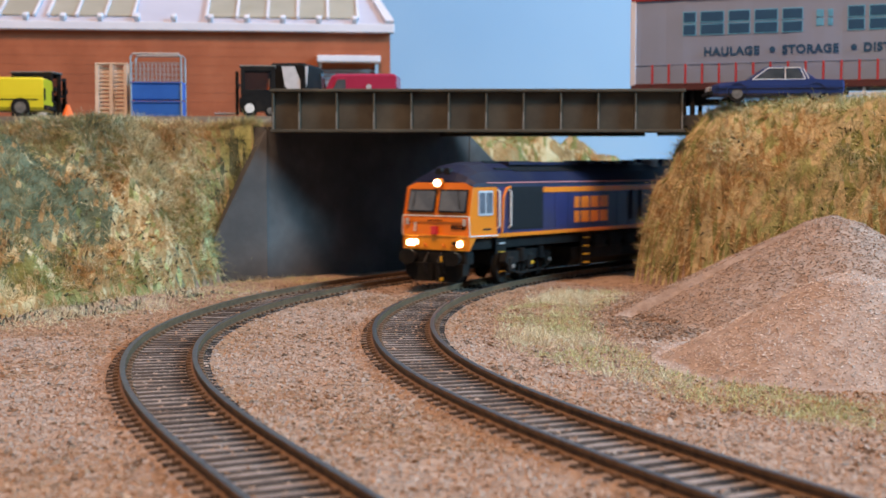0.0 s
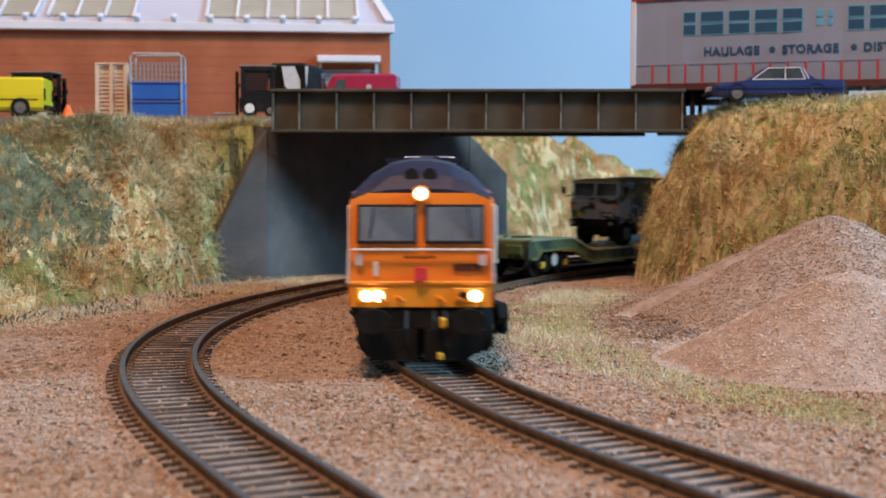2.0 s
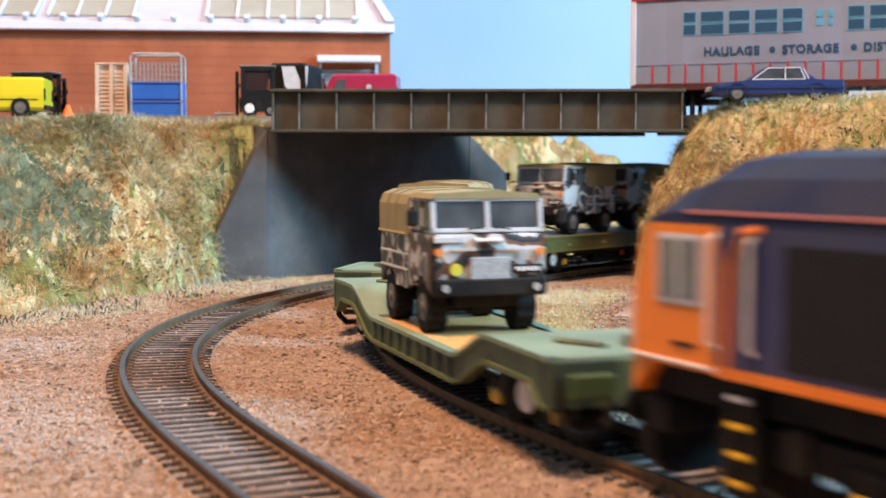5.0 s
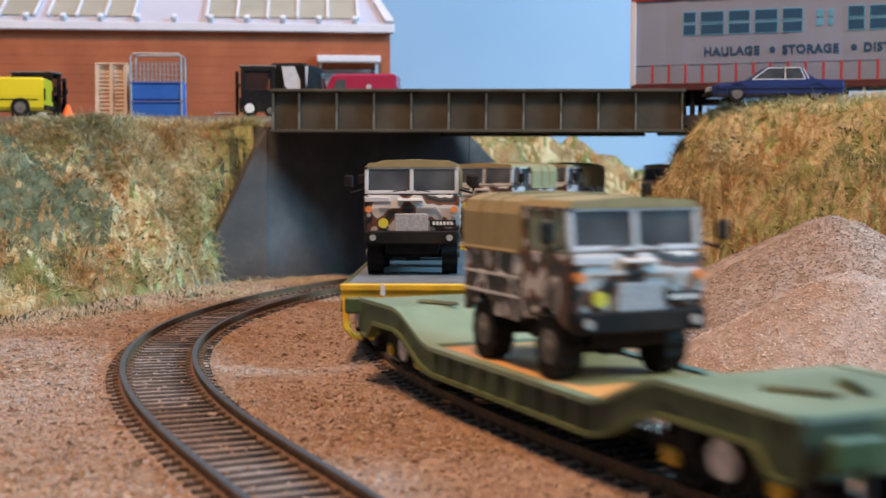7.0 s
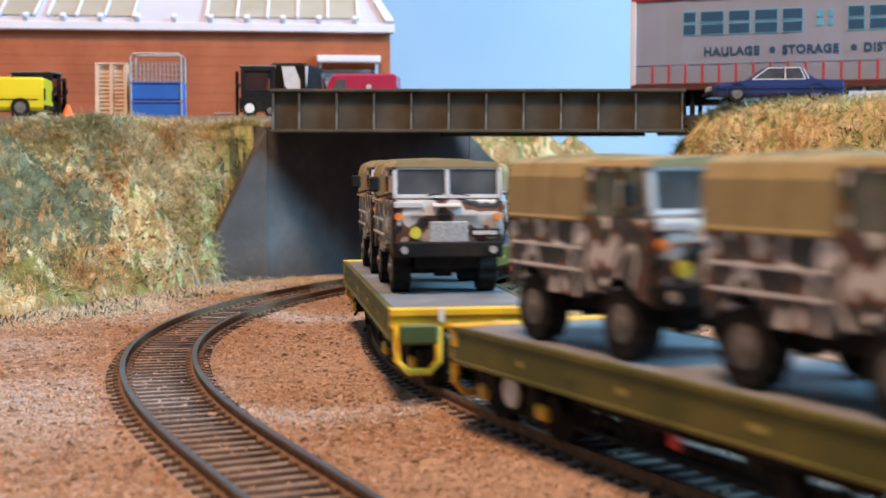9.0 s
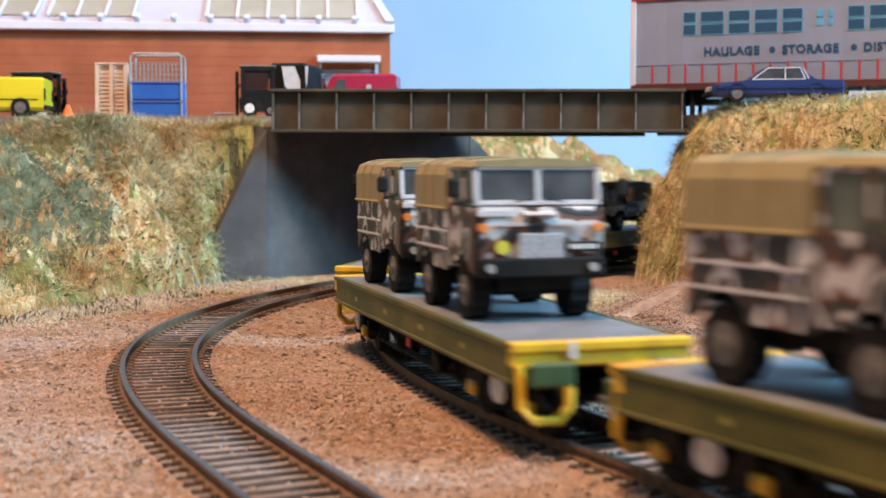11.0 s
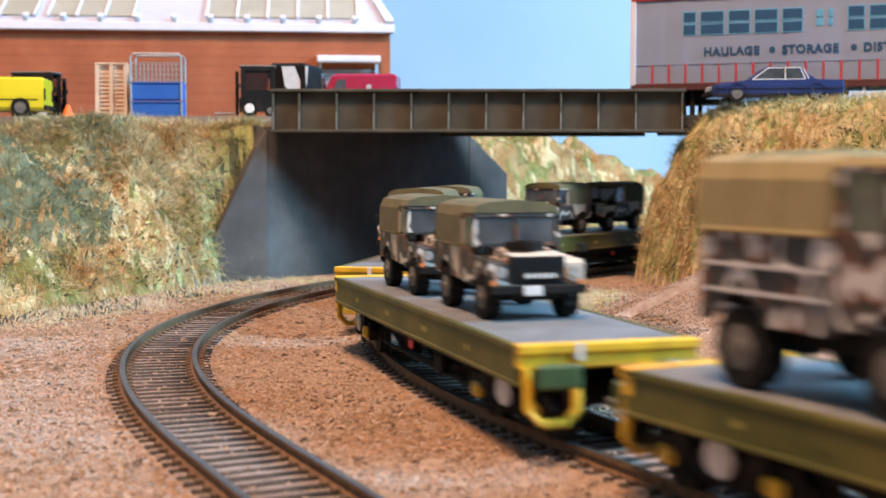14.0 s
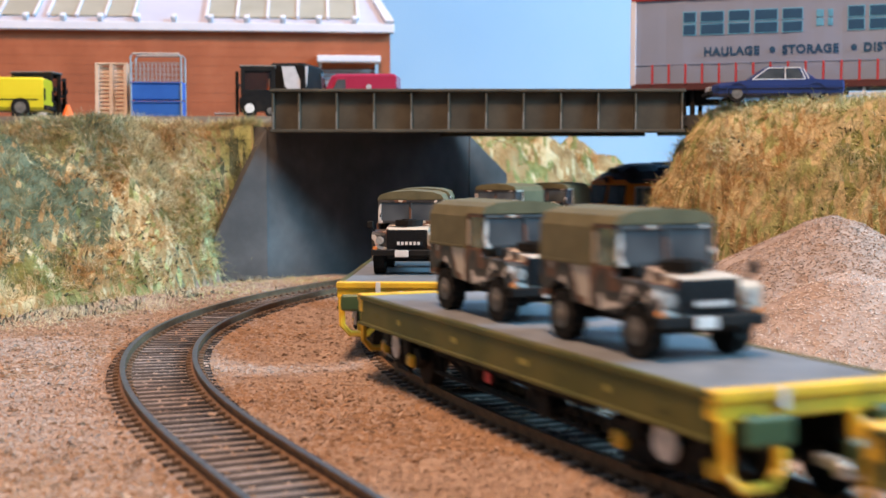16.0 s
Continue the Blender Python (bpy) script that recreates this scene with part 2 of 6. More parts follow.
M_TYRE = mat("tyre_rubber", [(0.008, 0.0075, 0.007), (0.020, 0.017, 0.015)], 0.9, spec=0.15, scale=0.4, bump=0.3)
M_RIM = mat("rim_grey", [(0.07, 0.062, 0.055), (0.17, 0.155, 0.14)], 0.6, scale=0.5)
M_WINDOW = mat("vehicle_glass", [(0.022, 0.026, 0.03), (0.085, 0.09, 0.095)], 0.06, scale=0.09, spec=0.9, detail=1)
M_PALE = mat("pale_grey_paint", [(0.42, 0.42, 0.44), (0.56, 0.56, 0.58)], 0.4, scale=0.2)
M_MESH = mat("grille_mesh_grey", [(0.24, 0.24, 0.25), (0.40, 0.40, 0.41)], 0.5, scale=1.2, detail=2, bump=0.5, bump_scale=1.5)
M_DARKGREEN = mat("buffer_green", [(0.035, 0.065, 0.02), (0.05, 0.085, 0.028)], 0.5, scale=0.2)
M_LAMP = glow("head_lamp_glow", (1.0, 0.80, 0.52), 8.0)
M_LAMPOFF = mat("lamp_lens", [(0.22, 0.21, 0.2), (0.45, 0.44, 0.42)], 0.15, scale=0.6)
M_AMBER = mat("indicator_amber", [(0.65, 0.20, 0.05), (0.75, 0.26, 0.07)], 0.3, scale=0.6)


M_DISC = mat("class_disc_yellow", [(0.50, 0.44, 0.03), (0.58, 0.52, 0.05)], 0.5, scale=0.3)
M_FADED = mat("faded_yellow", [(0.24, 0.20, 0.04), (0.32, 0.27, 0.06)], 0.6, scale=0.3)
M_WELLEDGE = mat("well_edge_green", [(0.075, 0.095, 0.025), (0.13, 0.15, 0.05)], 0.6, scale=0.07, dirt=(0.05, 0.07, 0.03), dirt_scale=0.04)


# ---- ground: one sheet with the banks and heaps ----
def smooth(t):
    t = np.clip(t, 0, 1)
    return t * t * (3 - 2 * t)


def along(px, py, pts):
    """Signed distance of points to a bent line, positive to its left, and the position along it in 0..1."""
    best, side = np.full(np.shape(px), 1e9), np.zeros(np.shape(px))
    for (ax, ay), (bx, by) in zip(pts, pts[1:]):
        dx, dy = bx - ax, by - ay
        t = np.clip(((px - ax) * dx + (py - ay) * dy) / (dx * dx + dy * dy), 0, 1)
        d = np.hypot(px - ax - t * dx, py - ay - t * dy)
        s = np.sign(dx * (py - ay) - dy * (px - ax))
        side = np.where(d < best, s, side)
        best = np.minimum(best, d)
    return best * np.where(side == 0, 1, side)


# feet of the banks, with the bank on the left hand of the line
LEFT_FOOT = [(-79, 760), (-79, 590), (-81, 578), (-97, 565), (-112, 517), (-150, 435), (-215, 365), (-420, 290)][::-1]
RIGHT_FOOT = [(600, 400), (330, 420), (200, 455), (144, 500), (105, 542), (86, 571), (100, 590), (130, 618), (210, 650), (600, 660)][::-1]
FAR_FOOT = [(-10, 700), (60, 735), (140, 800), (300, 850)]
TOP = 71.0


def ground_height(x, y):
    n1 = vnoise(x, y, 38, 1) - 0.5
    n2 = vnoise(x, y, 13, 2) - 0.5
    n3 = vnoise(x, y, 5, 3) - 0.5
    dl = along(x, y, LEFT_FOOT)
    dl = np.maximum(dl, 0)
    bl = np.where(y >= 574, np.where(dl > 0, 1.0, 0.0), dl / (dl + np.maximum(574 - y, 0.5)))
    left = TOP * np.clip(0.5 * bl + 0.5 * smooth(bl * 1.1), 0, 1)
    dr = along(x, y, RIGHT_FOOT)
    br = np.clip(dr / np.clip(26 + 0.3 * (x - 100), 22, 58), 0, 1)
    right = 78.6 * (1 - (1 - br) ** 1.75) - 6.5 * smooth((y - 584) / 12) * smooth(br)
    df = along(x, y, FAR_FOOT)
    hf = np.clip(74 - 0.24 * x, 30, 76)
    far = hf * smooth(np.clip(df / 45, 0, 1))
    bank = np.maximum(np.maximum(left, right), far)
    mask = smooth(bank / 14) * smooth((TOP + 3 - bank) / 8 + 0.25) * (1 - 0.35 * smooth((bank - 52) / 16))
    z = -3.4 + n3 * 0.5 + bank + mask * (n1 * 27 + n2 * 19 + n3 * 6)
    z = np.where((x < 0) & (z > 66.5), 66.5 + (z - 66.5) * 0.22, z)
    # level trackbed and rises beyond it
    dt = np.minimum(TRAIN_LINE.dist(x, y), LOOP_LINE.dist(x, y))
    free = smooth((dt - 15) / 16)
    z = np.where(bank < 3, -3.4 + free * (n1 * 3.5 + n2 * 1.6) + n3 * (0.25 + 0.5 * free), z)
    z = z - 1.2 * free * (bank < 3)
    z = z + 0.85 * smooth((15.5 - dt) / 3) * (bank < 3)
    # two heaps of chippings
    for hx, hy, hr, hh, sd in ((136, 442, 66, 37.5, 11), (109, 338, 46, 26.5, 12)):
        r = np.hypot((x - hx) / 1.12, y - hy)
        wob = 1 + 0.18 * (vnoise(np.arctan2(y - hy, x - hx) * 40, r * 0, 30, sd) - 0.5)
        cone = hh * np.clip(1 - r / (hr * wob), 0, 1)
        cone = np.where(cone > hh - 5, hh - 5 + (cone - hh + 5) * 0.55, cone)
        z = np.maximum(z, -4.5 + cone + n2 * 0.8 * (cone > 1) + n3 * 0.7)
    return z, bank


def heap_mask(x, y):
    _, bank = ground_height(x, y)
    a = 37.5 * (1 - np.hypot((x - 136) / 1.12, y - 442) / 68)
    b = 26.5 * (1 - np.hypot((x - 109) / 1.12, y - 338) / 48)
    return (np.maximum(a, b) > np.maximum(bank - 1.5, 0))


def bank_kind(x, y):
    """0 straw, 1 ochre, 2 olive, 3 sage, 4 lime: soft patches of the banks' cover."""
    z = ground_height(x, y)[0]
    h1 = 0.5 * vnoise(x + 0.4 * z, y + 0.6 * z, 17, 31) + 0.5 * vnoise(x - z, y + z, 7, 33)
    h2 = 0.5 * vnoise(x + z, y - 0.5 * z, 15, 32) + 0.5 * vnoise(x + z, y, 6, 34)
    k = np.where(h1 > 0.58, 1, np.where(h2 > 0.60, 2, np.where(h2 < np.where(x < 0, 0.37, 0.47), 4, 0)))
    right = x > 60
    k = np.where(right & (k == 2) & (h2 < 0.61), 0, k)
    k = np.where(right & (k == 1) & (h1 < 0.66), 0, k)
    crown = (x < 0) & (x / y > -0.275 + 0.2 * (h2 - 0.5)) & (z > 30) & (h1 < 0.60)
    k = np.where(crown & (k != 4), 0, k)
    edge = (x < 0) & (along(x, y, LEFT_FOOT) < 9) & (y > 525) & (h1 < 0.55)
    k = np.where(edge, np.where(h2 > 0.46, 4, 3), k)
    k = np.where((y > 650) & (k != 2), np.where(h1 > 0.5, 1, np.where(h2 > 0.5, 2, 0)), k)
    sage = (x < 0) & (x / y < -0.272 - 0.2 * (h1 - 0.5)) & (z > 18 + 50 * (h1 - 0.5)) & (h2 > 0.44)
    return np.where(sage, 3, k)


def patch(name, a, b, c):
    return mat(name, [a, b, c], 1.0, scale=0.09, detail=10, bump=1.0, bump_scale=0.5, spec=0.1, bump_dist=0.8)


M_PATCH = [patch("bank_straw", (0.33, 0.24, 0.12), (0.51, 0.41, 0.23), (0.62, 0.52, 0.33)),
           patch("bank_ochre", (0.17, 0.10, 0.045), (0.33, 0.21, 0.095), (0.43, 0.30, 0.15)),
           patch("bank_olive", (0.09, 0.09, 0.03), (0.20, 0.20, 0.07), (0.32, 0.31, 0.13)),
           patch("bank_sage", (0.06, 0.072, 0.04), (0.13, 0.145, 0.09), (0.24, 0.26, 0.165)),
           patch("bank_lime", (0.22, 0.24, 0.09), (0.38, 0.39, 0.17), (0.48, 0.48, 0.24))]


def build_ground():
    xs = np.concatenate([np.arange(-640, -300, 8.0), np.arange(-300, 300, 2.0), np.arange(300, 641, 8.0)])
    ys = np.concatenate([np.arange(-60, 120, 12.0), np.arange(120, 556, 2.0), np.arange(556, 580, 0.5), np.arange(580, 640, 2.0), np.arange(640, 840, 3.0), np.arange(840, 1100, 8.0)])
    X, Y = np.meshgrid(xs, ys)
    Z, bank = ground_height(X, Y)
    V = np.stack([X.ravel(), Y.ravel(), Z.ravel()], 1)
    w = len(xs)
    i = (np.arange(len(ys) - 1)[:, None] * w + np.arange(w - 1)).ravel()
    F = np.stack([i, i + 1, i + 1 + w, i + w], 1)
    ob = raw("ground", V, F, M_GRAVEL, "modelled ground of pinkish-brown ballast chippings and earth", "structure")
    me = ob.data
    me.materials.append(M_BANK)
    me.materials.append(M_HEAP)
    me.materials.append(M_BED)
    me.materials.append(M_RUSTBED)
    for m in M_PATCH:
        me.materials.append(m)
    c = V[F].mean(1)
    _, b = ground_height(c[:, 0], c[:, 1])
    idx = np.where(heap_mask(c[:, 0], c[:, 1]), 2, np.where(b > 1.5, 1, 0))
    jit = np.random.RandomState(9).normal(0, 3.5, (2, len(c)))
    idx = np.where(idx == 1, 5 + bank_kind(c[:, 0] + jit[0], c[:, 1] + jit[1]), idx)
    off = np.minimum(TRAIN_LINE.dist(c[:, 0], c[:, 1]), LOOP_LINE.dist(c[:, 0], c[:, 1]))
    idx = np.where(off < 12.5, 3, np.where((off < 16.0 + 3 * (vnoise(c[:, 0], c[:, 1], 6, 91) - 0.5)) & (b < 2), 4, idx)).astype(np.int32)
    me.polygons.foreach_set("material_index", idx)
    me.polygons.foreach_set("use_smooth", np.ones(len(F), bool))
    return ob


build_ground()


# ---- tracks ----
def build_track(line, s0, s1, label, open_sleepers=True):
    track = thing("railway_track", label, "railway track")
    S = np.arange(s0, s1 + 1, 3.0)
    for side in (-1, 1):
        bm = bmesh.new()
        prof = [(-1.1, -2.45), (1.1, -2.45), (1.0, -2.1), (0.35, -1.9), (0.35, -0.85), (0.62, -0.7), (0.62, -0.05), (0.45, 0.0), (-0.45, 0.0), (-0.62, -0.05),
                (-0.62, -0.7), (-0.35, -0.85), (-0.35, -1.9), (-1.0, -2.1)]
        prev = None
        for s in S:
            ring = []
            for o, z in prof:
                x, y = line.off(s, side * 8.7 + o)
                ring.append(bm.verts.new((x, y, z)))
            if prev:
                n = len(prof)
                for k in range(n):
                    f = bm.faces.new((prev[k], ring[k], ring[(k + 1) % n], prev[(k + 1) % n]))
                    f.material_index = 1 if k in (6, 7, 8) else 0
            prev = ring
        part("rail", bm, [M_RAIL, M_RAILTOP], track)
    # one sleeper mesh, one chair mesh, laid along the line
    bm = bmesh.new()
    box(bm, -1.2, 1.2, -12.6, 12.6, -4.5, -2.35, 0.15)
    cb = bmesh.new()
    box(cb, -0.9, 0.9, -0.7, 0.7, -2.5, -1.75, 0.2)
    ch_me = finish(cb, "rail_chair", M_CHAIR)
    sl_me = finish(bm, "sleeper", M_SLEEPER)
    rnd = random.Random(4)
    for s in np.arange(s0, s1, 4.9):
        x, y, t = line.at(s)
        o = new("sleeper", sl_me)
        o.parent = track
        o.matrix_basis = mm(x, y, rnd.uniform(-0.06, 0.06), 0, rnd.uniform(-0.6, 0.6), math.degrees(t) + rnd.uniform(-1.6, 1.6))
        for side in (-1, 1):
            for w in (-1, 1):
                c = new("rail_chair", ch_me)
                c.parent = o
                c.location = (0, (side * 8.7 + w * 1.55) * MM, 0)
    return track


build_track(TRAIN_LINE, -760, 330, "curved model railway track with rusty rails on dark sleepers, in use")
build_track(LOOP_LINE, -620, 330, "empty curved model railway track with rusty rails on dark sleepers")


# ---- bridge ----
def build_bridge():
    br = thing("girder_bridge", "dark brown plate girder road bridge across both tracks", "bridge")
    # side girder with flanges and stiffeners
    X0, X1, Y, ZB, ZT = -76.0, 106.5, 566.0, 63.0, 82.2
    bm = bmesh.new()
    box(bm, X0, X1, Y, Y + 1.6, ZB + 1, ZT - 1, 0)
    part("web_plate", bm, M_GIRDER, br)
    for z0, z1, n in ((ZB, ZB + 1.4, "bottom_flange"), (ZT - 1.4, ZT, "top_flange")):
        bm = bmesh.new()
        box(bm, X0 - 0.4, X1 + 0.4, Y - 3.4, Y + 3.4, z0, z1, 0.25)
        part(n, bm, M_GIRDER, br)
    st = None
    for i in range(12):
        x = X0 + 1.0 + i * (X1 - X0 - 2) / 11 if i in (0, 11) else X0 + 12.5 + (i - 1) * 16.5
        if i == 11:
            x = X1 - 1.0
        bm = bmesh.new()
        box(bm, -0.45, 0.45, -2.9, 0.2, ZB + 1.2, ZT - 1.2, 0.15)
        prism(bm, [(-0.46, ZB + 1.3), (0.46, ZB + 1.3), (0.3, ZB + 9), (-0.3, ZB + 9)], -3.0, -2.6, "y", 1)
        if st is None:
            st = part("stiffener", bm, [M_GIRDER, M_GIRDER_WORN], br, at=mm(x, Y, 0))
        else:
            bm.free()
            again(st, br, mm(x, Y, 0))
    bm = bmesh.new()
    box(bm, X0, X1 + 4, Y + 3.6, 672, ZB + 3, 70.0, 0.2)
    part("deck", bm, M_ROAD, br)
    bm = bmesh.new()
    box(bm, X0, X1, 672.2, 674.2, ZB + 1, 80, 0.2)
    part("far_web_plate", bm, M_GIRDER, br)
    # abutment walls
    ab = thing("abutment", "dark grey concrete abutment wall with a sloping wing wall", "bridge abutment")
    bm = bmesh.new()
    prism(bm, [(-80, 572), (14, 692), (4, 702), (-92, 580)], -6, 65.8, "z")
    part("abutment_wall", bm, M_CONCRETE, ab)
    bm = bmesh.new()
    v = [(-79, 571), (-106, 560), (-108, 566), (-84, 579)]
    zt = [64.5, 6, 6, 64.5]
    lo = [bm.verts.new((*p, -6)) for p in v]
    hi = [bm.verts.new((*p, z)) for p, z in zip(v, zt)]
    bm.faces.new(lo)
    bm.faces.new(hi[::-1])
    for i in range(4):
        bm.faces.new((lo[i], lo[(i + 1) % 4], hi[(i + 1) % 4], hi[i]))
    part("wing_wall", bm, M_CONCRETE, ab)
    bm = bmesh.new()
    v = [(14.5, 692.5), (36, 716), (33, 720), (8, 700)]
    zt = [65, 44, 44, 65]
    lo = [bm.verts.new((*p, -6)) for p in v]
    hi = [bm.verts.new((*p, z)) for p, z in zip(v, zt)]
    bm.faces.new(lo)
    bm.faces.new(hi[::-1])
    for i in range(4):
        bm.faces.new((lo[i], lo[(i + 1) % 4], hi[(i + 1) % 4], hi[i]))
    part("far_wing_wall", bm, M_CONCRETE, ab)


build_bridge()


M_YARD = mat("yard_dust", [(0.17, 0.14, 0.11), (0.27, 0.225, 0.18)], 0.95, scale=0.08, bump=0.4, dirt=(0.12, 0.10, 0.085), dirt_scale=0.03)


def build_roads():
    bm = bmesh.new()
    box(bm, -640, -77, 584, 1000, 60, 71.0)
    tagged(part("road", bm, M_YARD), "dusty grey-brown yard surface beside the warehouse", kind="structure")
    bm = bmesh.new()
    box(bm, 111, 640, 580, 662, 64, 71.5)
    tagged(part("road", bm, M_ROAD), "grey road surface under the lorry trailer", kind="structure")


build_roads()


# ---- backdrop ----
def build_backdrop():
    m = mat("painted_sky", [(0.25, 0.43, 0.66), (0.30, 0.48, 0.70), (0.36, 0.53, 0.72)], 0.95, scale=0.0025, detail=3, spec=0.1)
    bm = bmesh.new()
    box(bm, -1500, 1500, 1100, 1112, -200, 900)
    tagged(part("backdrop", bm, m), "plain sky-blue painted backdrop board", kind="structure")


build_backdrop()


# ---- the yard and road above: warehouse, trailer, vehicles ----
M_BRICK = mat("warehouse_brick_red", [(0.27, 0.075, 0.03), (0.33, 0.095, 0.04), (0.38, 0.12, 0.055)], 0.9, scale=0.05, detail=8, dirt=(0.22, 0.065, 0.03), dirt_scale=0.02)
M_MORTAR = mat("mortar", [(0.24, 0.08, 0.042), (0.30, 0.105, 0.055)], 0.95, scale=0.2)
M_WHITE = mat("white_trim", [(0.58, 0.58, 0.66), (0.66, 0.66, 0.73)], 0.6, scale=0.05)
M_ROOF = mat("roof_sheet_pale", [(0.43, 0.43, 0.53), (0.50, 0.50, 0.60)], 0.5, scale=0.03)
M_SKYLIGHT = mat("skylight_beige", [(0.30, 0.27, 0.20), (0.40, 0.36, 0.28)], 0.3, scale=0.03)
M_TEAL = mat("door_teal", [(0.012, 0.10, 0.11), (0.02, 0.13, 0.14)], 0.6, scale=0.1)
M_SHUTTER = mat("shutter_grey", [(0.24, 0.25, 0.28), (0.31, 0.32, 0.35)], 0.5, scale=0.1)
M_PALLET = mat("pallet_wood", [(0.50, 0.37, 0.28), (0.62, 0.48, 0.38)], 0.85, scale=0.15)
M_STILLAGE = mat("stillage_blue", [(0.012, 0.085, 0.36), (0.02, 0.12, 0.46)], 0.5, scale=0.08)
M_WIRE = mat("cage_grey", [(0.24, 0.24, 0.25), (0.34, 0.34, 0.35)], 0.5, metal=0.3, scale=0.3)
M_VANYELLOW = mat("van_yellow", [(0.60, 0.49, 0.012), (0.66, 0.54, 0.02)], 0.35, scale=0.08)
M_VANRED = mat("van_red", [(0.30, 0.010, 0.045), (0.36, 0.016, 0.06)], 0.35, scale=0.08, coat=0.2)
M_CARBLUE = mat("car_blue", [(0.010, 0.022, 0.095), (0.015, 0.03, 0.125)], 0.3, scale=0.08, coat=0.3)
M_CONE = mat("cone_orange", [(0.80, 0.13, 0.02), (0.85, 0.17, 0.03)], 0.6, scale=0.2)
# blue in the curtain grey stands in for cool room light on the trailer
M_CURTAIN = mat("curtain_grey", [(0.20, 0.245, 0.36), (0.235, 0.28, 0.40)], 0.6, scale=0.02, dirt=(0.19, 0.225, 0.31), dirt_scale=0.03, bump=0.15, bump_scale=0.05)
M_RAILRED = mat("trailer_red", [(0.36, 0.03, 0.035), (0.43, 0.045, 0.05)], 0.45, scale=0.1)
M_LETTER = mat("letter_navy", [(0.008, 0.055, 0.13), (0.012, 0.07, 0.16)], 0.5, scale=0.2)
M_LETTERGLOW = mat("letter_edge_blue", [(0.08, 0.30, 0.50), (0.11, 0.36, 0.56)], 0.5, scale=0.2)
M_FRAMERED = mat("chassis_maroon", [(0.06, 0.012, 0.012), (0.09, 0.02, 0.02)], 0.6, scale=0.2)


def build_warehouse():
    ob = thing("warehouse", "red brick warehouse with white eaves and skylit sheet roof", "warehouse", m=mm(-33, 800, 71, 0, 0, 5.7))
    # x runs along the front wall from its right corner to negative values
    LEN, H = 420.0, 60.0
    bm = bmesh.new()
    box(bm, -LEN, 0, 0.6, 160, -2, H)
    part("wall", bm, M_MORTAR, ob)
    fb = bmesh.new()
    for (x0, x1, z0, z1) in ((-LEN, -242, -2, H), (-224, -46, -2, H), (-8, 0, -2, H), (-242, -224, 26, H), (-46, -8, 39, H)):
        box(fb, x0, x1, -0.2, 0.6, z0, z1)
    part("brick_face", fb, M_BRICK, ob)
    # courses proud of the face
    rows = [z for z in np.arange(0, H - 1, 5.6)]
    for z in rows:
        bm = bmesh.new()
        box(bm, -LEN, 0 if z > 40 else -46, -0.32, -0.2, z, z + 5.2)
        part("brick_band", bm, M_BRICK, ob)
    bm = bmesh.new()
    box(bm, -LEN - 3, 2.5, -5, 2, H, H + 5.2, 0.4)
    part("eaves_fascia", bm, M_WHITE, ob)
    # roof, hipped at the near end
    bm = bmesh.new()
    A = [(-LEN, -4, H + 5.2), (2, -4, H + 5.2), (-17, 76, H + 50), (-LEN, 76, H + 50)]
    B = [(x, y, z - 2.5) for x, y, z in A]
    va, vb = [bm.verts.new(p) for p in A], [bm.verts.new(p) for p in B]
    bm.faces.new(va)
    bm.faces.new(vb[::-1])
    for i in range(4):
        bm.faces.new((va[i], vb[i], vb[(i + 1) % 4], va[(i + 1) % 4]))
    # closing faces of the hipped end and rear slope
    e = [bm.verts.new(p) for p in ((2, -4, H + 2.7), (-17, 76, H + 47.5), (2, 160, H + 2.7))]
    bm.faces.new(e)
    part("roof", bm, M_ROOF, ob)
    slope = math.degrees(math.atan2(44.8, 80))
    plane = mm(0, -4, H + 5.4, slope, 0, 0)
    bm = bmesh.new()
    prism(bm, [(-3.0, 0), (2.2, 0), (-16.8, 91.6), (-21, 91.6)], 0.2, 2.4, "z")
    part("verge_board", bm, M_WHITE, ob, at=plane)
    for a, b, n in ((-113, -20, 5), (-208, -157, 3), (-320, -216, 5)):
        w = (b - a) / n
        for k in range(n):
            bm = bmesh.new()
            box(bm, a + k * w + 0.9, a + (k + 1) * w - 0.9, 6.5, 62, 0.3, 1.1, 0.2)
            part("skylight_pane", bm, M_SKYLIGHT, ob, at=plane)
        for k in range(n + 1):
            bm = bmesh.new()
            box(bm, a + k * w - 0.9, a + k * w + 0.9, 5, 63, 0.2, 2.2, 0.2)
            part("glazing_bar", bm, M_WHITE, ob, at=plane)
    for k in range(14):
        bm = bmesh.new()
        box(bm, -24 - k * 22, -20.5 - k * 22, -1.2, 3.2, 0.2, 4.2, 0.6)
        part("gutter_bracket", bm, M_WHITE, ob, at=plane)
    # shutter with canopy
    bm = bmesh.new()
    box(bm, -46, -8, 1.0, 1.5, -2, 39)
    for k in range(16):
        box(bm, -45, -9, 0.2, 1.0, k * 2.4, k * 2.4 + 1.7, 0.2)
    part("roller_shutter", bm, M_SHUTTER, ob, "grey roller shutter")
    bm = bmesh.new()
    box(bm, -45.5, -6.5, -9, 0.2, 41.5, 45.6, 0.4)
    part("canopy", bm, M_WHITE, ob)
    bm = bmesh.new()
    for x in (-44.5, -9.5):
        box(bm, x, x + 2, -1.5, 0.8, -2, 41.5)
    part("shutter_guide", bm, M_WHITE, ob)
    bm = bmesh.new()
    box(bm, -241.5, -224.5, 0.0, 0.8, -2, 25.5, 0.2)
    part("door", bm, M_TEAL, ob, "teal door")


build_warehouse()


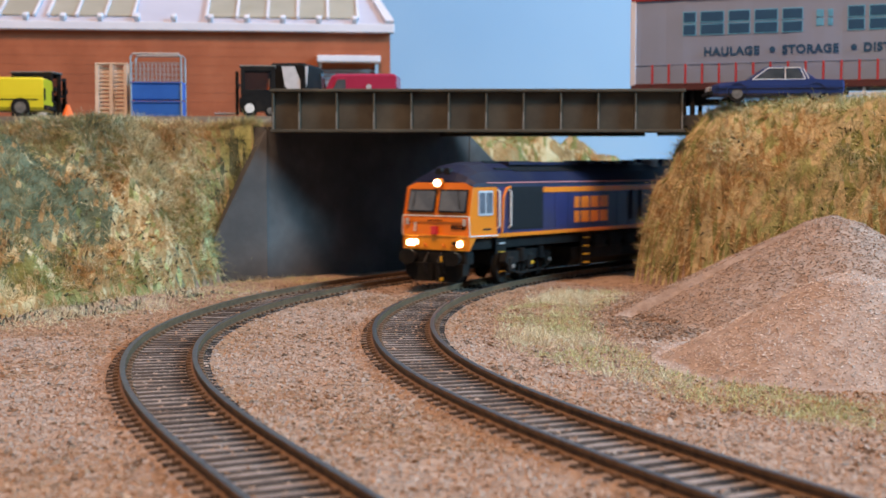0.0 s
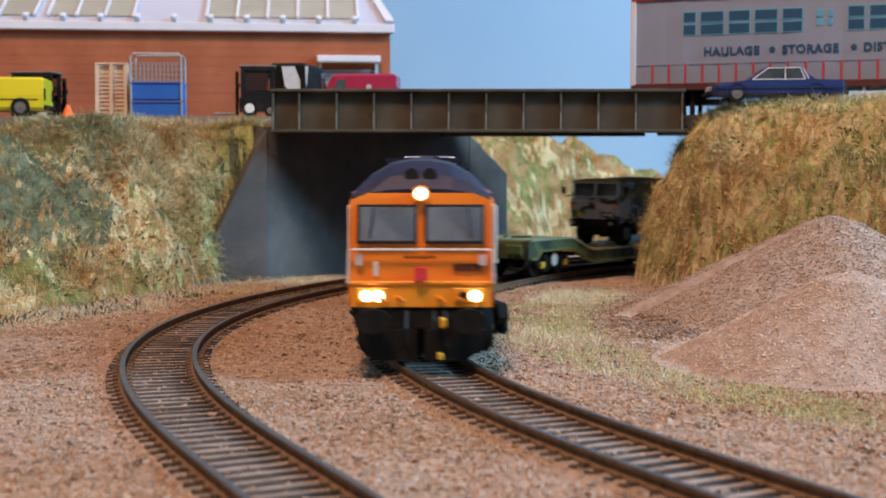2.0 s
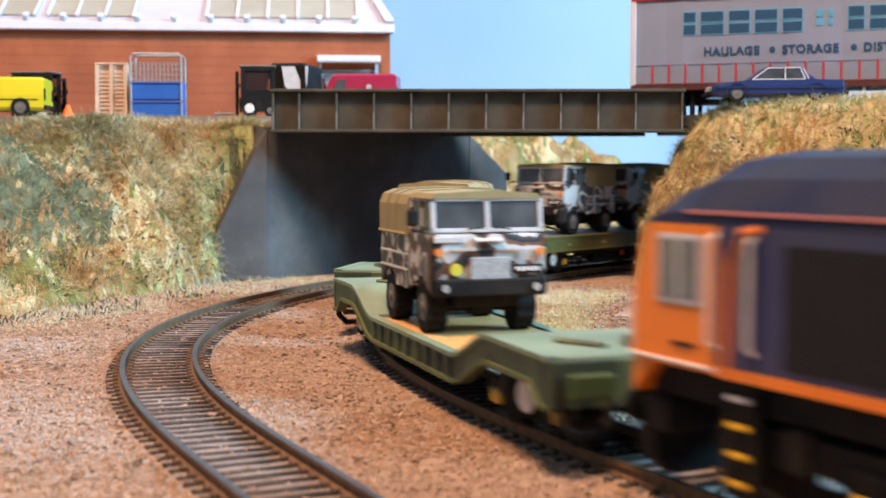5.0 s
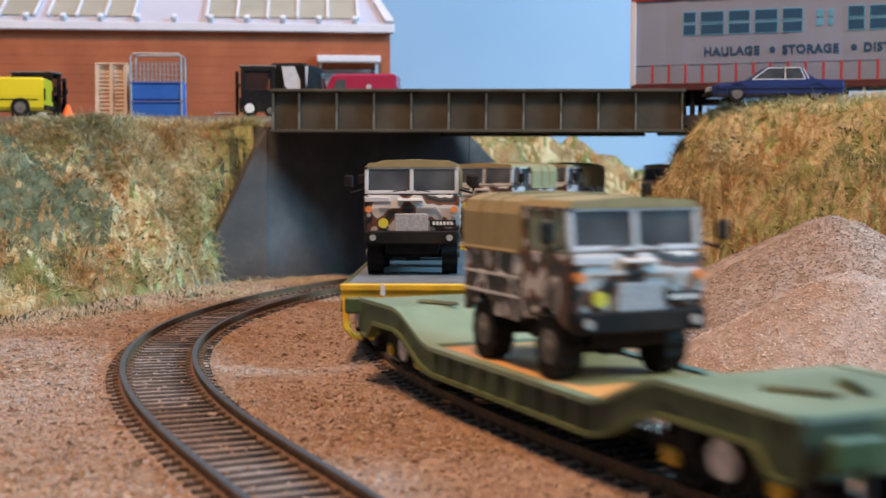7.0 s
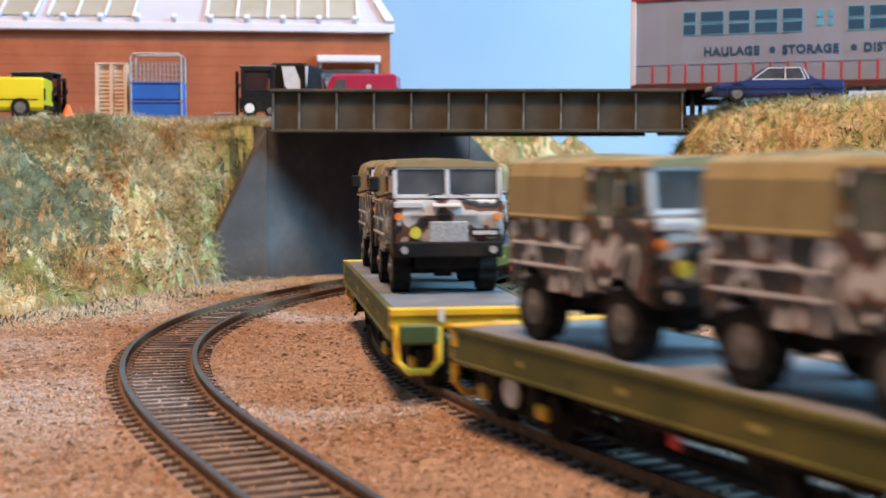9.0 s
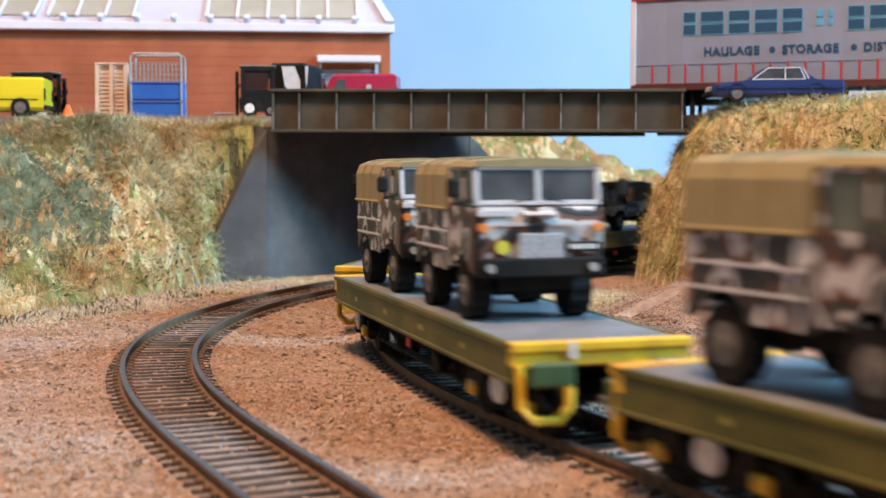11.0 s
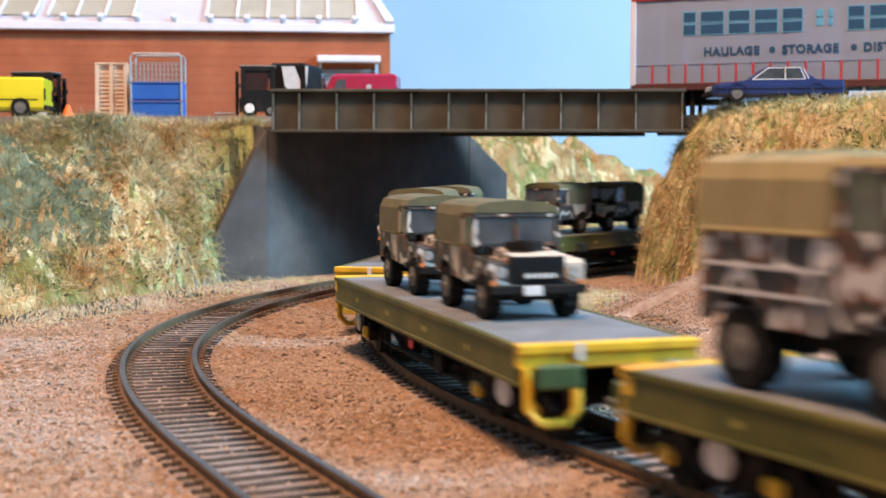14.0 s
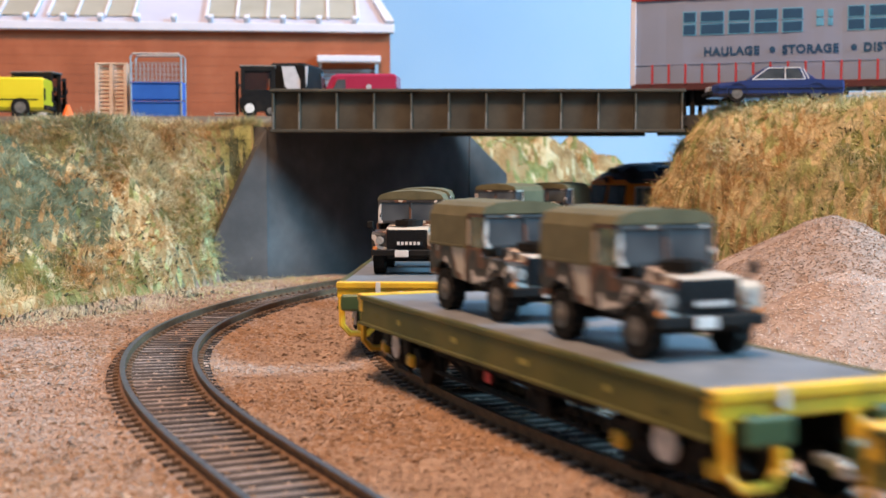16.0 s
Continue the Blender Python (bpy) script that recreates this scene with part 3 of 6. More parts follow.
def car_wheel(v, x, y, r, w, s, rim=None):
    bm = bmesh.new()
    cyl(bm, r, -w / 2, w / 2, "y", (0, 0, 0), 18)
    ob = part("wheel", bm, M_TYRE, v, at=mm(x, y, r))
    bm = bmesh.new()
    cyl(bm, r * 0.6, *sorted((s * w * 0.3, s * (w / 2 + 0.12))), "y", (0, 0, 0), 14)
    part("rim", bm, rim or M_SILVER, ob)


def build_trailer():
    v = thing("lorry_trailer", "grey curtain-sided lorry trailer with red rails and blue lettering", "lorry trailer", m=mm(90, 608, 71.5, 0, 0, -19.5))
    L, Z0, Z1, W = 182.0, 15.6, 54.2, 33.0
    bm = bmesh.new()
    n = 46
    pts = [(k * L / n, 0.1 * math.sin(k * 1.9) + 0.08 * math.sin(k * 0.83)) for k in range(n + 1)]
    prism(bm, pts + [(L, 2.0), (0, 2.0)], Z0, Z1, "z")
    part("side_curtain", bm, M_CURTAIN, v)
    bm = bmesh.new()
    box(bm, 0.2, L, 2.2, W, Z0, Z1 + 0.4, 0.4)
    part("box_body", bm, M_CURTAIN, v)
    bm = bmesh.new()
    box(bm, -0.8, L + 0.6, -0.9, W + 0.6, Z1, Z1 + 2.2, 0.4)
    part("top_rail", bm, M_RAILRED, v)
    bm = bmesh.new()
    box(bm, -1.0, 1.6, -0.7, 1.6, Z0 - 1, Z1 + 0.2, 0.3)
    part("corner_post", bm, M_WHITE, v)
    bm = bmesh.new()
    box(bm, -0.6, L, -0.6, W, Z0 - 3.4, Z0, 0.3)
    part("chassis_rail", bm, M_FRAMERED, v)
    for k in range(22):
        x = 9.6 + k * 7.75
        bm = bmesh.new()
        box(bm, x - 0.55, x + 0.55, -1.15, -0.5, Z0 - 0.5, Z0 + 8.8, 0.15)
        part("strap", bm, M_RAILRED, v)
    for z in (Z0 + 8.6,):
        bm = bmesh.new()
        box(bm, 2, L, -0.28, -0.05, z, z + 0.25)
        part("curtain_seam", bm, M_CURTAIN, v)
    # name in plain blocks, each slit across its middle
    x = 24.0
    for w in (8.0, 12.8, 11.8, 12.4, 11.0, -4.0, 5.0, 4.0, -4.5, 9.2, 10.2, 10.2):
        if w < 0:
            x += -w
            continue
        small = w < 6
        z0, z1 = (40.5, 47.0) if small else (38.0, 48.2)
        zm = (z0 + z1) / 2
        for mt, g, y in ((M_LETTERGLOW, 0.45, -0.30), (M_LETTERGLOW if small else M_LETTER, 0.0, -0.36)):
            bm = bmesh.new()
            for a, b in ((z0, zm - 0.7), (zm + 0.7, z1)):
                box(bm, x - g, x + w - 2.6 + g, y, y + 0.2, a - g, b + g, 0.05)
            part("name_block", bm, mt, v)
        x += w
    for word, wx, size in (("HAULAGE", 33.4, 5.2), ("STORAGE", 68.8, 5.2), ("DIST", 104.0, 5.2)):
        cu = bpy.data.curves.new("sign_word", "FONT")
        cu.body = word
        cu.size = size * MM
        cu.space_character = 1.12
        cu.extrude = 0.1 * MM
        cu.offset = 0.2 * MM
        cu.materials.append(M_LETTER)
        o = new("sign_word", cu)
        o.parent = v
        o.matrix_basis = mm(wx, -0.3, 28.2, 90, 0, 0)
    for wx in (64.4, 100.0):
        bm = bmesh.new()
        cyl(bm, 1.3, -0.4, -0.1, "y", (wx, 0, 30.1), 12)
        part("sign_dot", bm, M_LETTER, v)
    # running gear
    for x in (128, 146, 164):
        for s, y in ((-1, 3), (1, W - 3)):
            car_wheel(v, x, y, 6.4, 5.0, s)
    bm = bmesh.new()
    for x in (24, 28):
        for y in (4, W - 4):
            box(bm, x - 1, x + 1, y - 1, y + 1, 0, Z0 - 3, 0.2)
    part("landing_leg", bm, M_BLACK, v)
    for z in (5.0, 8.6):
        bm = bmesh.new()
        box(bm, 70, 119, -0.4, 0.6, z, z + 1.3, 0.2)
        part("side_guard_rail", bm, M_WHITE, v)
    for x in (72, 90, 104, 117):
        bm = bmesh.new()
        box(bm, x, x + 1.5, 0.6, 1.4, 4.6, Z0 - 3, 0.1)
        part("side_guard_post", bm, M_WHITE, v)
    # coupled tractor's rear wheels
    for s, y in ((-1, 3.5), (1, W - 3.5)):
        car_wheel(v, 12, y, 6.6, 5.5, s, M_RIM)
    bm = bmesh.new()
    box(bm, 2, 40, 6, W - 6, 6, Z0 - 3.4, 0.5)
    part("underframe", bm, M_BLACK, v)


build_trailer()


def body_loft(bm, secs):
    """Joins equal cross-sections along x; each is (x, [(y, z)...]) for one half, mirrored."""
    rings = []
    for x, half in secs:
        pts = [(y, z) for y, z in half] + [(-y, z) for y, z in half[::-1]]
        rings.append([bm.verts.new((x, y, z)) for y, z in pts])
    n = len(rings[0])
    for a, b in zip(rings, rings[1:]):
        for k in range(n):
            bm.faces.new((a[k], a[(k + 1) % n], b[(k + 1) % n], b[k]))
    bm.faces.new(rings[0][::-1])
    bm.faces.new(rings[-1])


def build_saloon():
    """A three-box saloon; x forward."""
    v = thing("saloon_car", "dark blue three-box saloon car with chrome window trim", "car", m=mm(146, 566, 76.0, 0, 0, 176))
    v.scale = (0.93, 0.93, 0.90)
    bm = bmesh.new()
    h = lambda w, z: [(w * 0.86, 2.6), (w, 4.2), (w, 8.0), (w * 0.97, z)]
    body_loft(bm, [(-31, h(10.4, 9.6)), (-30, h(11.3, 10.6)), (-17, h(11.7, 11.0)), (12, h(11.7, 10.6)), (27, h(11.4, 9.2)), (30.2, h(10.4, 7.6))])
    part("body", bm, M_CARBLUE, v)
    bm = bmesh.new()
    g = lambda w0, w1, z0, z1: [(w0, z0), (w0 * 0.98, z0 + 0.4), (w1, z1 - 0.4), (w1 * 0.9, z1)]
    body_loft(bm, [(-18.5, g(10.2, 9.9, 10.4, 11.0)), (-11, g(10.4, 8.8, 10.4, 16.8)), (-1, g(10.4, 8.9, 10.4, 17.4)), (5, g(10.4, 8.8, 10.4, 16.9)), (13.5, g(10.2, 9.8, 10.2, 10.8))])
    part("cabin", bm, M_CARBLUE, v)
    for s in (1, -1):
        for pts in ([(-11.8, 11.2), (-10.0, 16.0), (-4.2, 16.4), (-4.2, 11.2)], [(-3.2, 11.2), (-3.2, 16.4), (3.6, 16.0), (9.8, 11.3)]):
            bm = bmesh.new()
            prism(bm, pts, *sorted((s * 9.5, s * 10.5)), "y")
            part("side_window", bm, M_WINDOW, v)
        bm = bmesh.new()
        for a, b in (((-13, 11.0), (11.5, 11.0)), ((-13, 11.0), (-10.6, 16.6)), ((-14.6, 11.2), (-12.2, 16.2)), ((-10.6, 16.6), (4, 16.5)), ((4, 16.5), (11.5, 11.0)), ((-3.7, 11.0), (-3.7, 16.6))):
            tube(bm, [(a[0], s * 10.6, a[1]), (b[0], s * (10.6 if b[1] < 12 else 9.9), b[1])], 0.28, 4)
        part("window_trim", bm, M_SILVER, v)
        bm = bmesh.new()
        tube(bm, [(-30, s * 11.9, 6.6), (29, s * 11.7, 6.4)], 0.25, 4)
        part("side_moulding", bm, M_BLACK, v)
        for x in (-17.5, 18.5):
            car_wheel(v, x, s * 10.0, 4.2, 3.0, s, M_RIM)
            bm = bmesh.new()
            tube(bm, [(x + 5.0 * math.cos(a), s * 11.75, 4.2 + 5.0 * math.sin(a)) for a in [i * math.pi / 8 for i in range(9)]], 0.3, 4)
            part("wheel_arch_trim", bm, M_PALE if x > 0 and s < 0 else M_CARBLUE, v)
        bm = bmesh.new()
        box(bm, 30.0, 30.8, *sorted((s * 5.5, s * 10.0)), 5.6, 7.6, 0.2)
        part("headlamp", bm, M_LAMPOFF, v)
    for x0, x1 in ((29.6, 32.0), (-33.0, -30.4)):
        bm = bmesh.new()
        box(bm, x0, x1, -11.2, 11.2, 3.4, 5.4, 0.4)
        part("bumper", bm, M_BLACK, v)
    bm = bmesh.new()
    box(bm, 30.2, 31.0, -5, 5, 5.6, 7.8, 0.2)
    part("grille", bm, M_SILVER, v)


build_saloon()


def build_van(name, label, m, paint, length, width, height, mark=None):
    """A box-like van with a short sloping bonnet; x forward."""
    v = thing(name, label, "van", m=m)
    L, W, H = length / 2, width / 2, height
    bm = bmesh.new()
    h = lambda z, t: [(W * 0.92, 3.0), (W, 4.5), (W, H * 0.55 if z > H * 0.6 else z * 0.7), (W * t, z - 1.0), (W * t * 0.86, z)]
    body_loft(bm, [(-L, h(H * 0.96, 0.92)), (-L + 1.5, h(H, 0.92)), (L * 0.55, h(H, 0.92)), (L * 0.68, h(H * 0.96, 0.9)), (L * 0.88, h(H * 0.60, 0.97)), (L, h(H * 0.50, 0.95))])
    part("body", bm, paint, v)
    for s in (1, -1):
        bm = bmesh.new()
        prism(bm, [(L * 0.30, H * 0.6), (L * 0.30, H * 0.88), (L * 0.50, H * 0.88), (L * 0.66, H * 0.62)], *sorted((s * W * 0.9, s * W * 1.01)), "y")
        part("side_window", bm, M_WINDOW, v)
        for x in (-L * 0.58, L * 0.62):
            car_wheel(v, x, s * W * 0.88, 4.4, 3.2, s, M_RIM)
        bm = bmesh.new()
        box(bm, -L * 0.9, L * 0.25, *sorted((s * W, s * W * 1.015)), H * 0.42, H * 0.45)
        part("side_moulding", bm, M_BLACK, v)
        bm = bmesh.new()
        box(bm, L * 0.95, L * 1.01, *sorted((s * W * 0.5, s * W * 0.85)), H * 0.32, H * 0.42, 0.2)
        part("headlamp", bm, M_LAMPOFF, v)
        bm = bmesh.new()
        box(bm, -L * 1.02, -L * 0.98, *sorted((s * W * 0.72, s * W * 0.92)), H * 0.42, H * 0.72, 0.2)
        part("tail_lamp", bm, M_BLACK, v)
    bm = bmesh.new()
    prism(bm, [(-W * 0.8, 0), (W * 0.8, 0), (W * 0.72, H * 0.32), (-W * 0.72, H * 0.32)], -0.2, 0.3, "z")
    part("windscreen", bm, M_WINDOW, v, at=mm(L * 0.885, 0, H * 0.63, 0, 90 - 118, 0) @ mm(0, 0, 0, 0, 0, 90))
    for x0, x1 in ((-L - 1.2, -L + 0.6), (L - 0.6, L + 1.2)):
        bm = bmesh.new()
        box(bm, x0, x1, -W * 0.95, W * 0.95, 3.4, 5.6, 0.4)
        part("bumper", bm, M_BLACK, v)
    if mark:
        for s in (1, -1):
            bm = bmesh.new()
            for k in range(2):
                cyl(bm, 1.4, *sorted((s * W, s * (W + 0.25))), "y", (-L * 0.3, 0, H * 0.6 + k * 3.0), 10)
            part("side_mark", bm, mark, v)
    return v


build_van("delivery_van", "bright yellow van parked beside the bank", mm(-211, 600, 71.0, 0, 0, 186), M_VANYELLOW, 50, 22, 18.4)
build_van("delivery_van", "dark red van with pale marks on its side, on the bridge", mm(-42, 648, 70.0, 0, 0, 176), M_VANRED, 39, 22, 24.3, M_PALE)
build_van("pickup_van", "black van with a pale grey rear panel on the bridge", mm(-71, 632, 71.0, 0, 0, 80), M_BLACK, 42, 19, 26.5)


def build_rear_panel():
    # stands for the black van's pale rear window; the legs are added
    t = thing("loading_panel", "pale grey plate standing for the black van's rear window", "panel", m=mm(-70, 609.5, 71.0, -4, 0, 0))
    bm = bmesh.new()
    prism(bm, [(-5.5, 15.5), (-7.0, 24.8), (5.6, 24.8), (5.0, 15.5), (2.8, 13.2), (-3.6, 13.2)], -0.6, 0.6, "y")
    part("panel_face", bm, M_PALE, t)
    bm = bmesh.new()
    box(bm, -5, -4, -0.4, 0.4, 0, 13.6)
    box(bm, 3, 4, -0.4, 0.4, 0, 13.6)
    part("panel_leg", bm, M_BLACK, t)


build_rear_panel()


def build_forklift(m, label, stretch=1.0):
    """A cabbed forklift; x forward."""
    v = thing("forklift_truck", label, "forklift", "forklifts in the yard", m)
    v.scale = (stretch, 1, 1)
    bm = bmesh.new()
    prism(bm, [(-9, 2.4), (7.4, 2.4), (7.8, 7.5), (6.4, 9.4), (-8.6, 9.8)], -6.4, 6.4, "y")
    part("body", bm, M_BLACK, v)
    bm = bmesh.new()
    prism(bm, [(-10.4, 3.4), (-8.9, 3.4), (-8.5, 11.4), (-10.0, 10.4)], -6.0, 6.0, "y")
    part("counterweight", bm, M_BLACK, v)
    for s in (1, -1):
        bm = bmesh.new()
        for x0, x1, z0, z1 in ((-8.6, -6.9, 9.6, 22.6), (5.2, 6.9, 9.4, 22.6), (-6.9, 5.2, 20.6, 22.6), (-6.9, 5.2, 9.4, 12.2)):
            box(bm, x0, x1, *sorted((s * 5.5, s * 6.4)), z0, z1, 0.15)
        part("cab_side", bm, M_BLACK, v)
        bm = bmesh.new()
        box(bm, -6.9, 5.2, *sorted((s * 5.8, s * 6.0)), 12.2, 20.6)
        pane = part("cab_window", bm, M_CABGLASS, v)
        pane.visible_shadow = False
        bm = bmesh.new()
        tube(bm, [(6.6, s * 6.2, 14.2), (8.2, s * 7.6, 14.6)], 0.3, 4)
        box(bm, 7.8, 8.8, *sorted((s * 7.0, s * 8.8)), 13.2, 15.8, 0.2)
        part("mirror", bm, M_BLACK, v)
        bm = bmesh.new()
        box(bm, 9.6, 19.0, *sorted((s * 2.2, s * 3.8)), 1.0, 1.7, 0.2)
        part("fork", bm, M_WIRE, v)
        car_wheel(v, 3.0, s * 5.6, 3.7, 3.0, s)
        car_wheel(v, -6.4, s * 5.2, 2.6, 2.6, s, M_RIM)
    bm = bmesh.new()
    for s in (1, -1):
        box(bm, -8.4, -7.4, *sorted((s * 4.4, s * 5.5)), 9.6, 22.4)
    box(bm, -8.4, -7.4, -4.4, 4.4, 9.6, 13.4)
    part("cab_rear", bm, M_BLACK, v)
    bm = bmesh.new()
    box(bm, -9.2, 7.4, -6.6, 6.6, 22.4, 23.4, 0.35)
    part("cab_roof", bm, M_RIM, v)
    bm = bmesh.new()
    box(bm, -5.4, -0.6, -3.4, 3.4, 9.6, 11.6, 0.5)
    box(bm, -6.2, -4.9, -3.2, 3.2, 11.4, 17.6, 0.5)
    part("seat", bm, M_CONE, v, "orange-red seat")
    bm = bmesh.new()
    for s in (1, -1):
        box(bm, 8.0, 9.4, *sorted((s * 3.0, s * 4.6)), 1.0, 20.6, 0.2)
    for z in (3, 11, 19):
        box(bm, 8.2, 9.2, -3.0, 3.0, z, z + 1)
    part("mast", bm, M_BLACK, v)


M_CABGLASS = glass("cab_glass", (0.30, 0.32, 0.35), 1.0, 0.08)
build_forklift(mm(-86.5, 592, 71.0, 0, 0, 188), "black cabbed forklift truck beside the bridge girder")
build_forklift(mm(-199, 630, 71.0, 0, 0, -3), "black cabbed forklift truck behind the yellow van", 1.3)


def build_pallets():
    for j in range(2):
        v = thing("pallet", "pale bare wooden pallet stood on its end", "pallet", "pallets by the wall", mm(-160.2, 618 + j * 5.2, 71.0, -3 - j, 0, 2))
        for k in range(13):
            bm = bmesh.new()
            box(bm, -7.4, 7.4, -0.2, 0.6, 0.6 + k * 1.95, 1.75 + k * 1.95, 0.08)
            part("slat", bm, M_PALLET, v)
        for x in (-7.7, -0.9, 5.9):
            bm = bmesh.new()
            box(bm, x, x + 1.8, -1.6, -0.25, 0.0, 26.2, 0.1)
            part("bearer", bm, M_PALLET, v)
        bm = bmesh.new()
        box(bm, -7.8, 7.8, -1.8, 0.7, 26.25, 27.0, 0.1)
        part("end_board", bm, M_PALLET, v)


build_pallets()


def build_stillage():
    v = thing("mesh_stillage", "blue metal stillage with a grey mesh cage above", "stillage", m=mm(-138, 620, 71.0, 0, 0, 2))
    for z0, z1 in ((0.5, 8.4), (9.2, 17.6)):
        bm = bmesh.new()
        box(bm, -12.2, 12.2, -6, -5.2, z0, z1, 0.3)
        box(bm, -12.2, 12.2, 5.2, 6, z0, z1, 0.3)
        box(bm, -12.2, -11.4, -5.2, 5.2, z0, z1, 0.1)
        box(bm, 11.4, 12.2, -5.2, 5.2, z0, z1, 0.1)
        box(bm, -12.6, 12.6, -6.5, -5.0, z1 - 0.7, z1, 0.1)
        part("blue_panel", bm, M_STILLAGE, v)
    bm = bmesh.new()
    for s in (-1, 1):
        for k in range(13):
            tube(bm, [(-11.5 + k * 1.92, s * 5.8, 17.5), (-11.5 + k * 1.92, s * 5.8, 27.0)], 0.22, 4)
        for z in (19.0, 21.5, 24.0, 26.8):
            tube(bm, [(-12, s * 5.8, z), (12, s * 5.8, z)], 0.22, 4)
    part("mesh_side", bm, M_WIRE, v)
    bm = bmesh.new()
    for s in (-1, 1):
        tube(bm, [(-12, s * 6, 0), (-12, s * 6, 29.5), (-10.8, s * 6, 31), (10.8, s * 6, 31), (12, s * 6, 29.5), (12, s * 6, 0)], 0.55, 6)
    part("frame_hoop", bm, M_WIRE, v)


build_stillage()


def build_cone():
    v = thing("traffic_cone", "orange traffic cone on the yard", "traffic cone", m=mm(-178.5, 608, 71.0))
    bm = bmesh.new()
    cyl(bm, 3.0, 0.6, 6.4, "z", (0, 0, 0), 16, r2=0.8)
    part("cone_body", bm, M_CONE, v)
    bm = bmesh.new()
    box(bm, -3.6, 3.6, -3.6, 3.6, 0, 0.7, 0.2)
    part("cone_base", bm, M_CONE, v)


build_cone()


# ---- loose chippings, grass and scatter ----
def chips(name, x, y, size, material, label, sink=0.3, seed=1):
    """Angular stones as jittered tetrahedra with a flat top."""
    rs = np.random.RandomState(seed)
    n = len(x)
    z, _ = ground_height(x, y)
    base = np.array([(1, 0, -0.5), (-0.6, 0.9, -0.5), (-0.5, -0.9, -0.4), (0.1, 0.1, 0.8), (-0.4, -0.2, 0.7)])
    V = np.repeat(base[None], n, 0) + rs.uniform(-0.3, 0.3, (n, 5, 3))
    a = rs.uniform(0, 2 * math.pi, n)
    c, s = np.cos(a)[:, None], np.sin(a)[:, None]
    vx, vy = V[..., 0] * c - V[..., 1] * s, V[..., 0] * s + V[..., 1] * c
    V = np.stack([vx, vy, V[..., 2] * 0.42], 2) * size[:, None, None]
    V += np.stack([x, y, z + size * sink], 1)[:, None]
    F = np.array([(0, 1, 3), (1, 4, 3), (1, 2, 4), (2, 0, 4), (0, 3, 4)])
    F = (F[None] + 5 * np.arange(n)[:, None, None]).reshape(-1, 3)
    return raw(name, V.reshape(-1, 3), F, material, label, "stuff")


def blades(name, x, y, length, material, label, seed, lean=0.7, width=0.22):
    """Fibres of static grass, each a thin bent strip."""
    rs = np.random.RandomState(seed)
    n = len(x)
    z, _ = ground_height(x, y)
    e = 1.5
    gx = (ground_height(x + e, y)[0] - z) / e
    gy = (ground_height(x, y + e)[0] - z) / e
    N = np.stack([-gx, -gy, np.ones(n)], 1)
    N /= np.linalg.norm(N, axis=1)[:, None]
    sw = 4 * math.pi * vnoise(x + z, y - 0.5 * z, 13, 77)
    D = N * 0.7 + np.array([0, 0, 0.3]) + rs.normal(0, lean * 0.6, (n, 3)) + np.stack([np.cos(sw), 0 * sw - 0.2, np.sin(sw)], 1) * 0.8
    D /= np.linalg.norm(D, axis=1)[:, None]
    side = np.cross(D, rs.normal(0, 1, (n, 3)))
    side /= np.linalg.norm(side, axis=1)[:, None]
    P = np.stack([x, y, z - 0.2], 1)
    L = length[:, None]
    droop = np.array([0, 0, -1.0]) * L * 0.22
    w = width * side
    V = np.stack([P - w, P + w, P + D * L * 0.55 + w * 0.8, P + D * L * 0.55 - w * 0.8, P + D * L + droop * rs.uniform(0, 1, (n, 1))], 1)
    F = np.array([(0, 1, 2), (0, 2, 3), (3, 2, 4)])
    F = (F[None] + 5 * np.arange(n)[:, None, None]).reshape(-1, 3)
    return raw(name, V.reshape(-1, 3), F, material, label, "stuff")


def grass_mat(name, a, b, amt=0.4):
    m = mat(name, [a, b], 0.9, scale=0.06, rand="island", rand_amt=amt, spec=0.2)
    m.node_tree.nodes["Principled BSDF"].inputs["Subsurface Weight"].default_value = 0.0
    return m


